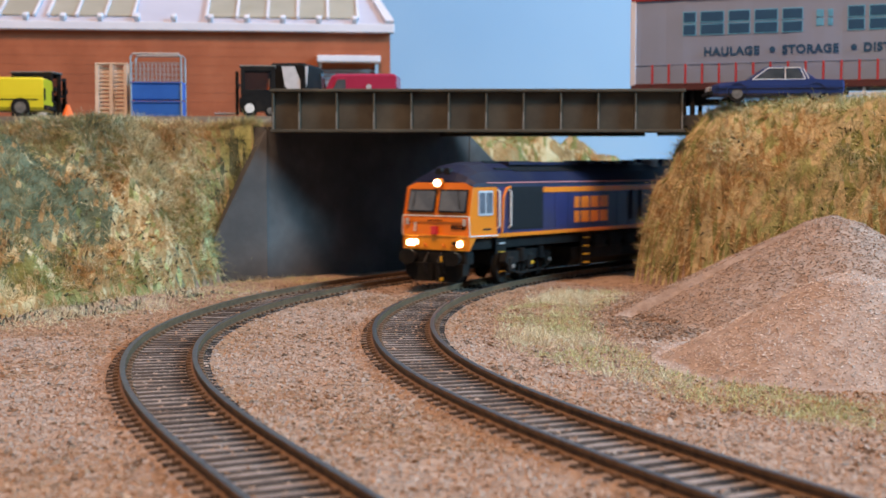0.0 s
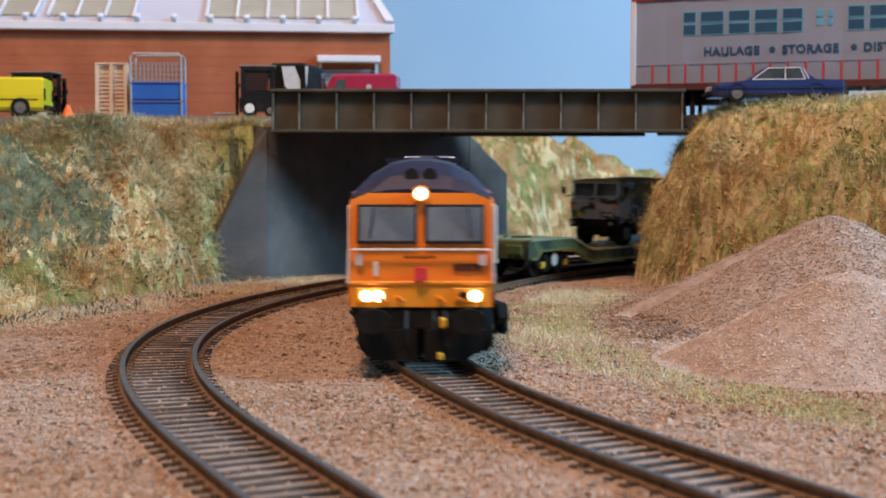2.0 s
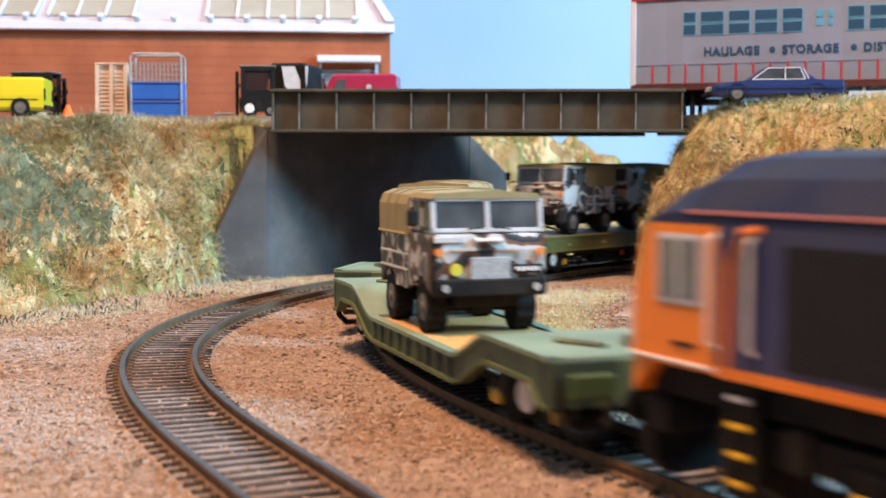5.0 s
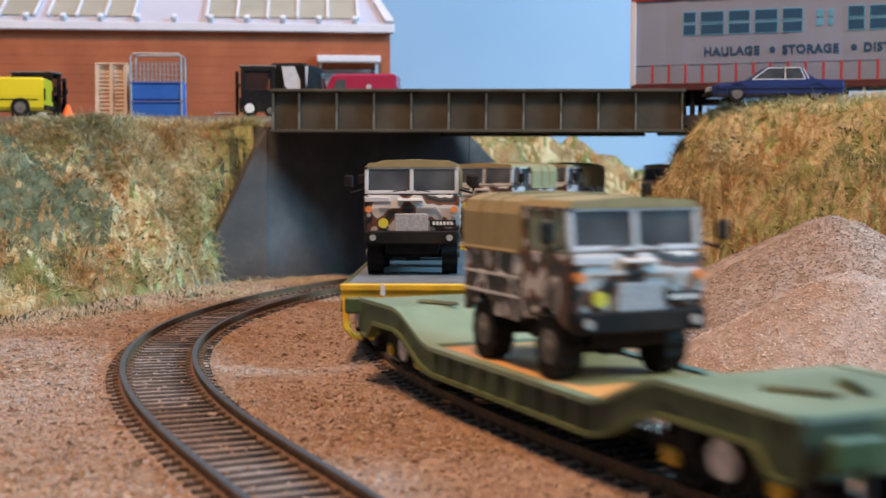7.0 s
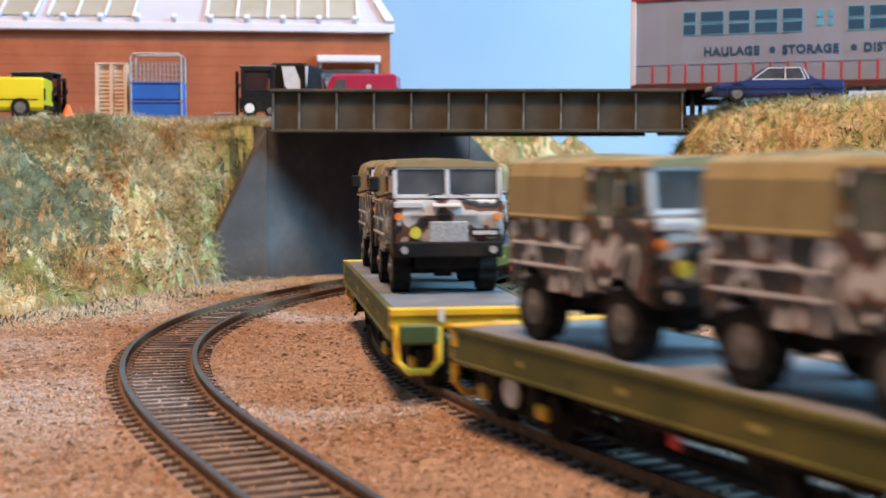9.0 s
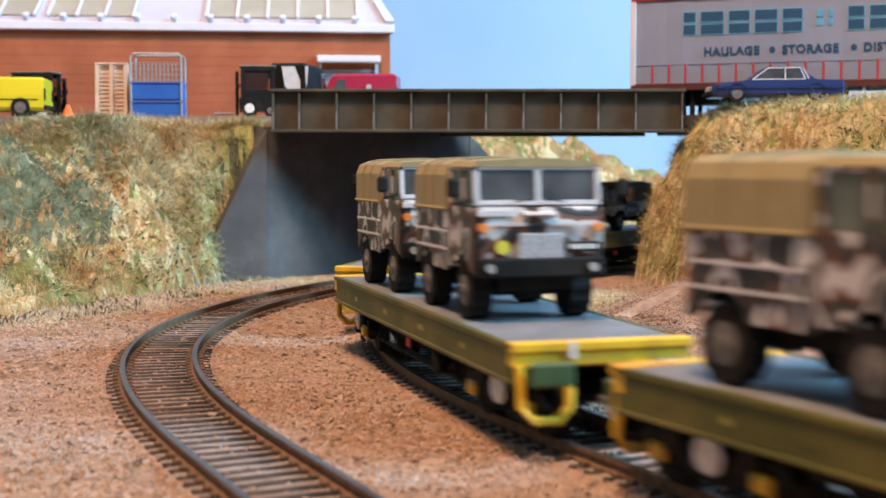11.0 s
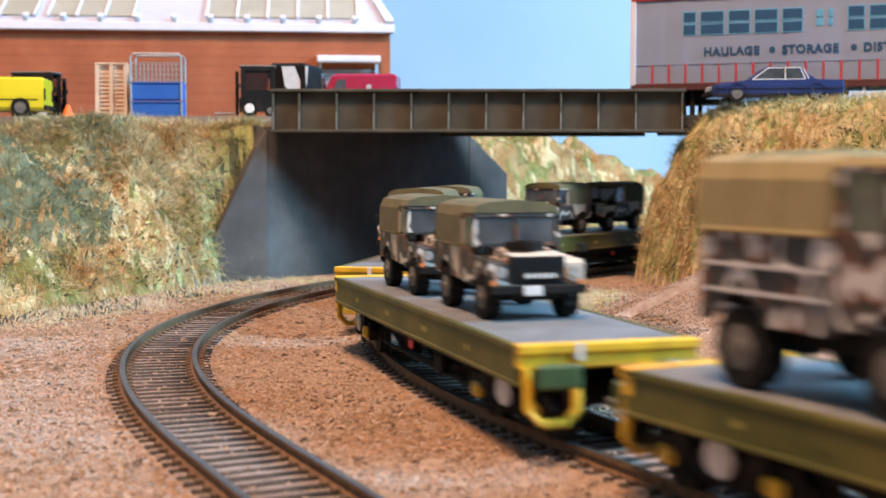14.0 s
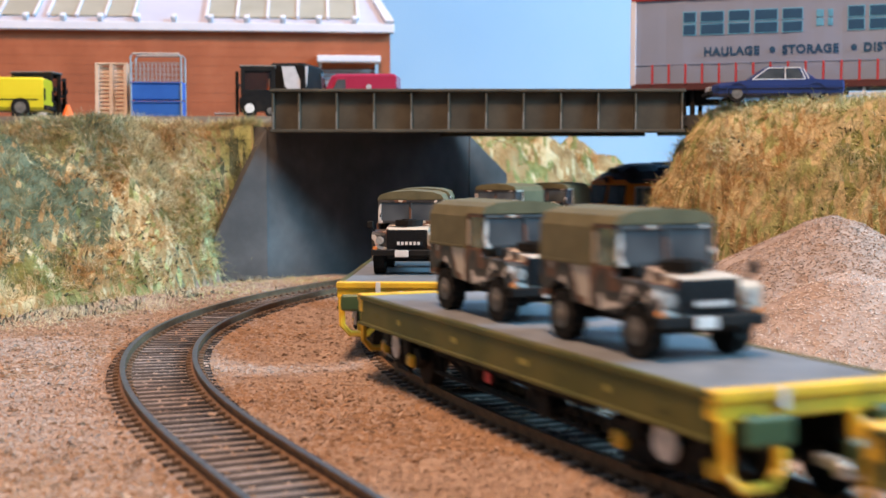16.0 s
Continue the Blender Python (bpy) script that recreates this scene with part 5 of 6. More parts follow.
        part("panel_joint", bm, M_NAVY, v)
        # fuel tank fittings
        for x in (-34, -14, 2, 18):
            bm = bmesh.new()
            box(bm, x - 6, x + 6, *sorted((s * 12, s * 15.6)), 11, 17.5, 0.7)
            part("underfloor_box", bm, M_BLACK, v)
        bm = bmesh.new()
        box(bm, 29, 37, *sorted((s * 15.0, s * 15.8)), 3.5, 19)
        part("step_frame", bm, M_BLACK, v)
        for z in (4.6, 8.4, 12.2, 16.0):
            bm = bmesh.new()
            box(bm, 30.8, 35.2, *sorted((s * 15.8, s * 16.7)), z, z + 0.55)
            part("step", bm, M_BRIGHT_YELLOW, v)
    bm = bmesh.new()
    prism(bm, [(-14.6, 12), (-14.6, 6.5), (-11, 3.4), (11, 3.4), (14.6, 6.5), (14.6, 12)], -38, 44, "x")
    part("fuel_tank", bm, M_BLACK, v)
    bm = bmesh.new()
    box(bm, -133, 133, -14.5, 14.5, 14.4, 19.4, 0.3)
    part("underframe", bm, M_BLACK, v)
    bogies = []
    for e in (1, -1):
        bm = bmesh.new()
        for s in (1, -1):
            prism(bm, [(-33, 9.5), (-31, 13.0), (31, 13.0), (33, 9.5), (29, 7.2), (12, 8.6), (-12, 8.6), (-29, 7.2)], *sorted((s * 11.6, s * 14.4)), "y")
            for x in (-26, 0, 26):
                box(bm, x - 3.6, x + 3.6, *sorted((s * 13.2, s * 15.3)), 4.6, 11.2, 0.8)
            for x in (-13, 13):
                cyl(bm, 2.1, 8.5, 14.2, "z", (x, s * 14.4, 0), 10)
                box(bm, x - 1, x + 1, *sorted((s * 12, s * 14)), 2.4, 8.0, 0.3)
            tube(bm, [(-30, s * 14.6, 6.0), (-15, s * 14.8, 3.6), (15, s * 14.8, 3.6), (30, s * 14.6, 6.0)], 0.6, 5)
        box(bm, -30, 30, -11, 11, 8, 13)
        bg = part("bogie", bm, M_BLACK, v, at=mm(e * 84, 0, 0))
        for x in (-26, 0, 26):
            wheelset(bg, x, 7.0, 10.2, M_BLACK)
        for x in (-26, 0, 26):
            for s in (1, -1):
                b2 = bmesh.new()
                box(b2, x - 1.4, x + 1.4, *sorted((s * 15.3, s * 15.9)), 6.4, 8.0, 0.3)
                part("axle_box_cover", b2, M_BRIGHT_YELLOW if x == 0 else M_STEEL, bg)
        bogies.append((bg, e * 84))
    return v, bogies


def cab_mesh(e):
    """The orange shell of one cab: sides, raked screen and nose."""
    bm = bmesh.new()
    front = [(-17.2, 14.4), (17.2, 14.4), (17.2, 20), (17.2, 28.4), (17.0, 40.4), (12.5, 42.2), (6.0, 43.2), (-6.0, 43.2), (-12.5, 42.2), (-17.0, 40.4), (-17.2, 28.4), (-17.2, 20)]
    back = [(-17.2, 19.5), (17.2, 19.5), (17.2, 20), (17.2, 28.4), (17.2, 40.4), (12.5, 42.2), (6.0, 43.2), (-6.0, 43.2), (-12.5, 42.2), (-17.2, 40.4), (-17.2, 28.4), (-17.2, 20)]
    A = [bm.verts.new((e * (134.5 - max(0, z - 28.4) * 0.24), y, z)) for y, z in front]
    M = [bm.verts.new((e * 129.5, y, z)) for y, z in back]
    B = [bm.verts.new((e * 113.0, y, z)) for y, z in back]
    n = len(A)
    for P, Q in ((A, M), (M, B)):
        for k in range(n):
            bm.faces.new((P[k], P[(k + 1) % n], Q[(k + 1) % n], Q[k]))
    bm.faces.new(A)
    bm.faces.new(B[::-1])
    return bm


def wagon_bogie(v, x, frame_mat):
    bm = bmesh.new()
    for s in (1, -1):
        prism(bm, [(-17, 6.2), (-15, 8.6), (-6, 7.4), (6, 7.4), (15, 8.6), (17, 6.2), (14, 4.2), (6, 3.2), (-6, 3.2), (-14, 4.2)], *sorted((s * 11.0, s * 12.8)), "y")
        for q in (-2.2, 0, 2.2):
            cyl(bm, 0.9, 3.4, 7.6, "z", (q, s * 12.9, 0), 8)
    box(bm, -4, 4, -11, 11, 4.5, 8.0, 0.4)
    bg = part("bogie", bm, frame_mat, v, at=mm(x, 0, 0))
    for q in (-11.5, 11.5):
        wheelset(bg, q, 6.2, 10.2, M_BLACK)
        for s in (1, -1):
            b2 = bmesh.new()
            box(b2, q - 1.7, q + 1.7, *sorted((s * 12.6, s * 14.2)), 4.0, 6.8, 0.5)
            part("axle_box", b2, M_BRIGHT_YELLOW, bg)
    for s in (1, -1):
        b3 = bmesh.new()
        cyl(b3, 2.9, *sorted((s * 13.9, s * 14.4)), "y", (1.0, 0, 7.4), 20)
        cyl(b3, 0.9, *sorted((s * 14.4, s * 14.9)), "y", (1.0, 0, 7.4), 10)
        part("brake_disc", b3, M_WHEELFACE, bg, "dull white disc")
        b3 = bmesh.new()
        for q in (-7.6, 8.6):
            box(b3, q - 2.2, q + 2.2, *sorted((s * 12.9, s * 14.0)), 6.0, 10.4, 0.4)
            tube(b3, [(q - 3, s * 13.6, 3.0), (q + 3, s * 13.6, 3.0)], 0.5, 5)
        part("spring_gear", b3, M_BLACK, bg)
    return bg, x


def drawgear(v, x, e, colour, green):
    """Yellow coupling hoop, buffers and hook on one end."""
    for s in (1, -1):
        bm = bmesh.new()
        c = s * 11.0
        tube(bm, [(e * x, c - 4.6, 13.6), (e * (x + 0.6), c - 4.4, 6.4), (e * (x + 1.0), c - 2.2, 4.2), (e * (x + 1.0), c + 2.2, 4.2), (e * (x + 0.6), c + 4.4, 6.4), (e * x, c + 4.6, 13.6)], 0.85, 6)
        part("shunter_step", bm, colour, v)
    for s in (1, -1):
        bm = bmesh.new()
        cyl(bm, 1.8, *sorted((e * x, e * (x + 3.6))), "x", (0, s * 11.2, 12.6), 12)
        box(bm, *sorted((e * (x + 3.2), e * (x + 4.4))), s * 11.2 - 4.2, s * 11.2 + 4.2, 10.4, 14.8, 0.6)
        part("buffer", bm, green, v)
    bm = bmesh.new()
    box(bm, *sorted((e * (x + 1), e * (x + 8))), -1.3, 1.3, 6.6, 8.2, 0.3)
    box(bm, *sorted((e * (x + 7), e * (x + 9))), -3.0, 3.0, 6.2, 8.6, 0.5)
    part("coupling", bm, M_STEEL, v)


def build_flat():
    v = thing("flat_wagon", "olive green model flat wagon with grey deck and yellow ends", "railway wagon", "military flat wagons")
    bm = bmesh.new()
    box(bm, -71.5, 71.5, -15.8, 15.8, 15.6, 17.3, 0.15)
    part("deck", bm, M_DECK, v)
    for s in (1, -1):
        bm = bmesh.new()
        box(bm, -71.6, 71.6, *sorted((s * 15.8, s * 16.7)), 10.6, 17.4, 0.2)
        sol = part("solebar", bm, M_WAGON, v)
        for z0, z1 in ((16.4, 17.45), (10.4, 11.2)):
            bm = bmesh.new()
            box(bm, -71.6, 71.6, *sorted((s * 15.6, s * 17.1)), z0, z1, 0.15)
            part("flange", bm, M_WAGON, sol)
        for k in range(9):
            b2 = bmesh.new()
            w = (2.4, 1.6, 3.6)[k % 3]
            box(b2, -62 + k * 15, -62 + k * 15 + w, *sorted((s * 16.7, s * 16.82)), 13.0, 14.1)
            part("lettering_bar", b2, M_FADED if k % 2 else M_WAGON, sol)
    for e in (1, -1):
        bm = bmesh.new()
        box(bm, *sorted((e * 69.9, e * 72.4)), -16.8, 16.8, 13.4, 17.5, 0.25)
        box(bm, *sorted((e * 69.9, e * 72.9)), -17.0, 17.0, 16.0, 17.65, 0.2)
        part("end_beam", bm, M_BRIGHT_YELLOW, v, "yellow end beam")
        bm = bmesh.new()
        box(bm, *sorted((e * 72.6, e * 73.1)), -6.6, -5.4, 14.8, 17.7)
        part("end_mark", bm, M_SILVER, v)
        drawgear(v, 72.4, e, M_BRIGHT_YELLOW, M_DARKGREEN)
    bm = bmesh.new()
    for s in (1, -1):
        box(bm, -70, 70, *sorted((s * 6, s * 8)), 8.5, 15.4)
        tube(bm, [(-30, s * 12, 8.5), (-18, s * 12, 4.6), (18, s * 12, 4.6), (30, s * 12, 8.5)], 0.6, 5)
    for x in (-60, -40, -20, 0, 20, 40, 60):
        box(bm, x - 1, x + 1, -15.6, 15.6, 11.0, 15.4)
    part("underframe", bm, M_BLACK, v)
    for s in (1, -1):
        bm = bmesh.new()
        box(bm, -34, 34, *sorted((s * 12.2, s * 13.2)), 8.0, 11.2, 0.2)
        for x in (-30, -15, 15, 30):
            tube(bm, [(x - 4, s * 12.8, 10.5), (x, s * 12.8, 3.6), (x + 4, s * 12.8, 10.5)], 0.5, 5)
        tube(bm, [(-34, s * 12.8, 4.4), (34, s * 12.8, 4.4)], 0.45, 5)
        part("brake_rigging", bm, M_BLACK, v)
        for x in (-24, 6):
            bm = bmesh.new()
            box(bm, x, x + 11, *sorted((s * 8.6, s * 12.0)), 3.6, 9.6, 0.6)
            part("equipment_box", bm, M_BLACK, v)
        bm = bmesh.new()
        box(bm, -8, -5.6, *sorted((s * 13.2, s * 13.7)), 6.2, 8.4, 0.2)
        part("brake_lever", bm, M_RED, v, "small red brake lever")
    bm = bmesh.new()
    cyl(bm, 3.0, -12, 8, "x", (0, 6, 6.6), 14)
    part("air_reservoir", bm, M_BLACK, v)
    for s in (1, -1):
        bm = bmesh.new()
        cyl(bm, 2.1, *sorted((s * 13.6, s * 14.4)), "y", (18, 0, 6.0), 14)
        part("brake_wheel", bm, M_BLACK, v)
    return v, [wagon_bogie(v, e * 54, M_BLACK) for e in (1, -1)]


def build_well():
    v = thing("well_wagon", "camouflaged green model well wagon with a wooden well floor", "railway wagon", "military well wagons")
    top = [(-78, 16.6), (-57, 16.6), (-53, 15.8), (-41, 11.2), (-37, 10.4), (28, 10.4), (32, 11.2), (44, 15.8), (48, 16.6), (78, 16.6)]
    under = [(-78, 8.4), (-74, 8.4), (-70, 11.8), (-57, 11.8), (-53, 10.8), (-42, 6.0), (-37, 5.0), (28, 5.0), (33, 6.0), (44, 10.8), (48, 11.8), (70, 11.8), (74, 8.4), (78, 8.4)]
    for s in (1, -1):
        bm = bmesh.new()
        low = under
        prism(bm, top + low[::-1], *sorted((s * 15.2, s * 16.6)), "y")
        part("side_girder", bm, M_WELL, v)
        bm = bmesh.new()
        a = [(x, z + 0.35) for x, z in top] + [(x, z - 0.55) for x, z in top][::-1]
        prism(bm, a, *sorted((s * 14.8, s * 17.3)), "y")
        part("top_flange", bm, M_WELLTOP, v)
        bm = bmesh.new()
        a = [(x, z + 0.4) for x, z in low] + [(x, z - 0.45) for x, z in low][::-1]
        prism(bm, a, *sorted((s * 14.8, s * 17.4)), "y")
        part("bottom_flange", bm, M_WELLEDGE, v)
        for k in range(9):
            x = -35 + k * 7.6
            bm = bmesh.new()
            box(bm, x - 0.5, x + 0.5, *sorted((s * 16.6, s * 17.2)), 5.2, 10.0)
            part("stiffener", bm, M_WELL, v)
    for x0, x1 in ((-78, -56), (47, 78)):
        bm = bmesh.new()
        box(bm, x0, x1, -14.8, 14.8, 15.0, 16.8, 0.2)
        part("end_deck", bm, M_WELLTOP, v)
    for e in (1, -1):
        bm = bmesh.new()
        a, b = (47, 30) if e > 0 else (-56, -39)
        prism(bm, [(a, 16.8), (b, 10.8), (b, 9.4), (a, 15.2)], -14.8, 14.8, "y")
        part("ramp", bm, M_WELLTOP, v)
        bm = bmesh.new()
        box(bm, *sorted((e * 78, e * 79.6)), -16.8, 16.8, 8.4, 16.4, 0.3)
        part("end_beam", bm, M_WELL, v)
        drawgear(v, 79.0, e, M_BLACK, M_DARKGREEN)
        for y, r in ((-8, 30), (5, -24)):
            bm = bmesh.new()
            for k in range(7):
                tube(bm, [(k * 1.5 - 1, -0.5, 0.4), (k * 1.5 + 0.6, 0.5, 0.7)], 0.45, 5)
            part("shackle_chain", bm, M_WELL, v, at=mm(e * 62, y, 16.7, 0, 0, r))
    for k in range(13):
        bm = bmesh.new()
        box(bm, -37.5 + k * 5, -32.8 + k * 5, -14.7, 14.7, 8.8, 10.3, 0.12)
        part("plank", bm, M_WOOD, v)
    bm = bmesh.new()
    box(bm, -38, 29, -14.6, 14.6, 7.4, 8.7)
    part("well_floor", bm, M_BLACK, v)
    return v, [wagon_bogie(v, e * 58, M_BLACK) for e in (1, -1)]


def road_wheel(name, v, x, y, r, w, s):
    bm = bmesh.new()
    n = 48
    ring = [((r + (0.28 if k % 4 < 2 else -0.1)) * math.cos(k * 2 * math.pi / n), (r + (0.28 if k % 4 < 2 else -0.1)) * math.sin(k * 2 * math.pi / n)) for k in range(n)]
    prism(bm, ring, -w / 2, w / 2, "y")
    ob = part(name, bm, M_TYRE, v, at=mm(x, y, r + 0.25))
    bm = bmesh.new()
    cyl(bm, r * 0.56, *sorted((s * w * 0.3, s * (w / 2 + 0.15))), "y", (0, 0, 0), 16)
    cyl(bm, r * 0.22, *sorted((s * w * 0.3, s * (w / 2 + 0.7))), "y", (0, 0, 0), 10)
    part("rim", bm, M_RIM, ob)
    return ob


def build_truck():
    """A forward-control army truck with a khaki tilt; x forward, wheels on z = 0."""
    v = thing("army_truck", "camouflaged forward control army truck with khaki canvas tilt", "military truck", "army trucks on the train")
    for x in (-16, 16):
        for s in (1, -1):
            road_wheel("wheel", v, x, s * 11.2, 5.9, 4.6, s)
    bm = bmesh.new()
    box(bm, -24, 24, -8, 8, 6.5, 10.5, 0.3)
    for x in (-16, 16):
        cyl(bm, 1.3, -9, 9, "y", (x, 0, 6.1), 10)
        cyl(bm, 2.2, -2.2, 2.2, "y", (x, 1.5, 6.1), 10)
    part("chassis", bm, M_BLACK, v)
    # cargo body with wheel arches
    bm = bmesh.new()
    for s in (1, -1):
        arch = [(-16 + 7.6 * math.cos(a), 7.0 + 7.0 * math.sin(a)) for a in [math.pi - i * math.pi / 8 for i in range(9)]]
        arch = [(x, z) for x, z in arch if z >= 9.4]
        prism(bm, [(-25, 9.5)] + arch + [(4, 9.5), (4, 23), (-25, 23)], *sorted((s * 12.8, s * 14.1)), "y")
    box(bm, -25, -24, -12.8, 12.8, 10.5, 23)
    box(bm, -24, 4, -12.8, 12.8, 10.5, 12)
    part("cargo_body", bm, M_CAMO_A, v)
    for s in (1, -1):
        for z in (14.2, 18.0):
            bm = bmesh.new()
            tube(bm, [(-24, s * 14.3, z), (3.4, s * 14.3, z)], 0.35, 4)
            part("side_rib", bm, M_PALE, v)
    bm = bmesh.new()
    prism(bm, [(14.4, 22.6), (14.4, 30.2), (13.4, 32.6), (10.5, 33.7), (0, 34.1), (-10.5, 33.7), (-13.4, 32.6), (-14.4, 30.2), (-14.4, 22.6)], -25.6, 4.2, "x")
    for s in (1, -1):
        tube(bm, [(-25.4, s * 14.5, 23.0), (4, s * 14.5, 23.0)], 0.45, 5)
    for x in (-16, -7):
        tube(bm, [(x, 14.5, 22.8), (x, 14.6, 30.2), (x, 13.5, 32.7), (x, 10.6, 33.8), (x, 0, 34.2), (x, -10.6, 33.8), (x, -13.5, 32.7), (x, -14.6, 30.2), (x, -14.5, 22.8)], 0.3, 4)
    part("canvas_tilt", bm, M_CANVAS, v, "khaki canvas tilt")
    # cab
    bm = bmesh.new()
    for s in (1, -1):
        arch = [(16 + 7.4 * math.cos(a), 7.0 + 6.8 * math.sin(a)) for a in [math.pi - i * math.pi / 8 for i in range(9)]]
        arch = [(x, z) for x, z in arch if z >= 9.9]
        prism(bm, [(4.3, 10)] + arch + [(25.6, 10), (26.4, 23.5), (4.3, 23.5)], *sorted((s * 13.0, s * 14.2)), "y")
    prism(bm, [(23.5, 12.0), (26.3, 12.0), (26.9, 20), (26.2, 23.6), (21, 24.8), (20, 24.0), (23, 22)], -13.0, 13.0, "y")
    box(bm, 4.3, 22, -13, 13, 10.6, 12)
    part("cab", bm, M_CAMO_A, v)
    bm = bmesh.new()
    prism(bm, [(13.9, 31.9), (12.8, 33.2), (0, 33.9), (-12.8, 33.2), (-13.9, 31.9)], 4.2, 24.8, "x")
    part("cab_roof", bm, M_CANVAS, v)
    # screen frame, glass and door glass
    tilt = mm(25.2, 0, 24.4, 0, -8, 0)
    bm = bmesh.new()
    for y0, y1 in ((-13.9, -12.8), (-0.55, 0.55), (12.8, 13.9)):
        box(bm, -0.6, 0.4, y0, y1, 0, 7.6, 0.1)
    box(bm, -0.6, 0.4, -13.9, 13.9, -0.3, 0.7, 0.1)
    box(bm, -0.6, 0.4, -13.9, 13.9, 7.0, 7.8, 0.1)
    part("windscreen_frame", bm, M_PALE, v, at=tilt)
    for s in (1, -1):
        bm = bmesh.new()
        box(bm, -0.25, 0.0, *sorted((s * 0.5, s * 12.9)), 0.5, 7.2)
        part("windscreen", bm, M_WINDOW, v, at=tilt)
        bm = bmesh.new()
        box(bm, 5.2, 6.0, *sorted((s * 13.1, s * 13.9)), 23.5, 32)
        box(bm, 15.2, 15.9, *sorted((s * 13.1, s * 13.9)), 23.5, 32)
        box(bm, 5.2, 24.8, *sorted((s * 13.1, s * 13.9)), 31.3, 32)
        part("door_frame", bm, M_CAMO_A, v)
        bm = bmesh.new()
        box(bm, 6.0, 24.2, *sorted((s * 13.3, s * 13.5)), 23.6, 31.4)
        part("door_window", bm, M_WINDOW, v)
        bm = bmesh.new()
        tube(bm, [(25, s * 14.2, 25.4), (25.8, s * 18.0, 24.4), (26, s * 18.4, 26.0)], 0.35, 5)
        box(bm, 25.4, 26.6, *sorted((s * 17.2, s * 20.0)), 25.8, 29.6, 0.5)
        part("mirror", bm, M_BLACK, v)
        bm = bmesh.new()
        cyl(bm, 1.0, 26.6, 27.8, "x", (0, s * 12.6, 19.6), 12)
        part("indicator", bm, M_AMBER, v)
        bm = bmesh.new()
        cyl(bm, 0.65, 26.6, 27.7, "x", (0, s * 12.6, 18.0), 10)
        part("side_lamp", bm, M_LAMPOFF, v)
        bm = bmesh.new()
        cyl(bm, 0.95, 27.8, 28.9, "x", (0, s * 11.3, 11.4), 12)
        part("headlamp", bm, M_LAMPOFF, v)
        bm = bmesh.new()
        tube(bm, [(26.2, s * 5.5, 24.8), (26.6, s * 2.5, 25.2), (26.2, s * 1.5, 25.0)], 0.22, 4)
        part("wiper", bm, M_BLACK, v)
        bm = bmesh.new()
        box(bm, 8, 13, *sorted((s * 4, s * 10)), 20, 29, 1.2)
        part("seat", bm, M_CANVAS, v)
    bm = bmesh.new()
    box(bm, 25.4, 28.2, -13.9, 13.9, 9.4, 13.4, 0.4)
    part("bumper", bm, M_BLACK, v)
    bm = bmesh.new()
    box(bm, 26.8, 27.6, -4.9, 4.9, 12.9, 18.4, 0.2)
    part("grille", bm, M_MESH, v)
    bm = bmesh.new()
    cyl(bm, 1.45, 26.7, 27.3, "x", (0, -8.3, 15.6), 18)
    part("class_disc", bm, M_DISC, v)
    bm = bmesh.new()
    box(bm, 26.7, 27.5, 5.4, 13.2, 14.6, 16.6, 0.1)
    plate = part("number_plate", bm, M_GRILLE, v)
    for k in range(6):
        bm = bmesh.new()
        box(bm, 27.5, 27.65, 6.3 + k * 1.05, 7.0 + k * 1.05, 15.1, 16.1)
        part("plate_bar", bm, M_SILVER, plate)
    bm = bmesh.new()
    prism(bm, [(26.2, 23.0), (28.2, 22.6), (28.4, 22.2), (26.6, 21.8)], -4.0, 3.2, "y")
    tube(bm, [(27.2, -9.5, 20.2), (27.4, 7.4, 20.2), (27.6, 8.6, 18.6)], 0.35, 4)
    part("vent_flap", bm, M_CAMO_A, v)
    bm = bmesh.new()
    box(bm, 26.6, 27.2, -13.8, -6.2, 21.8, 23.3, 0.2)
    part("paint_patch", bm, M_PALE, v)
    return v


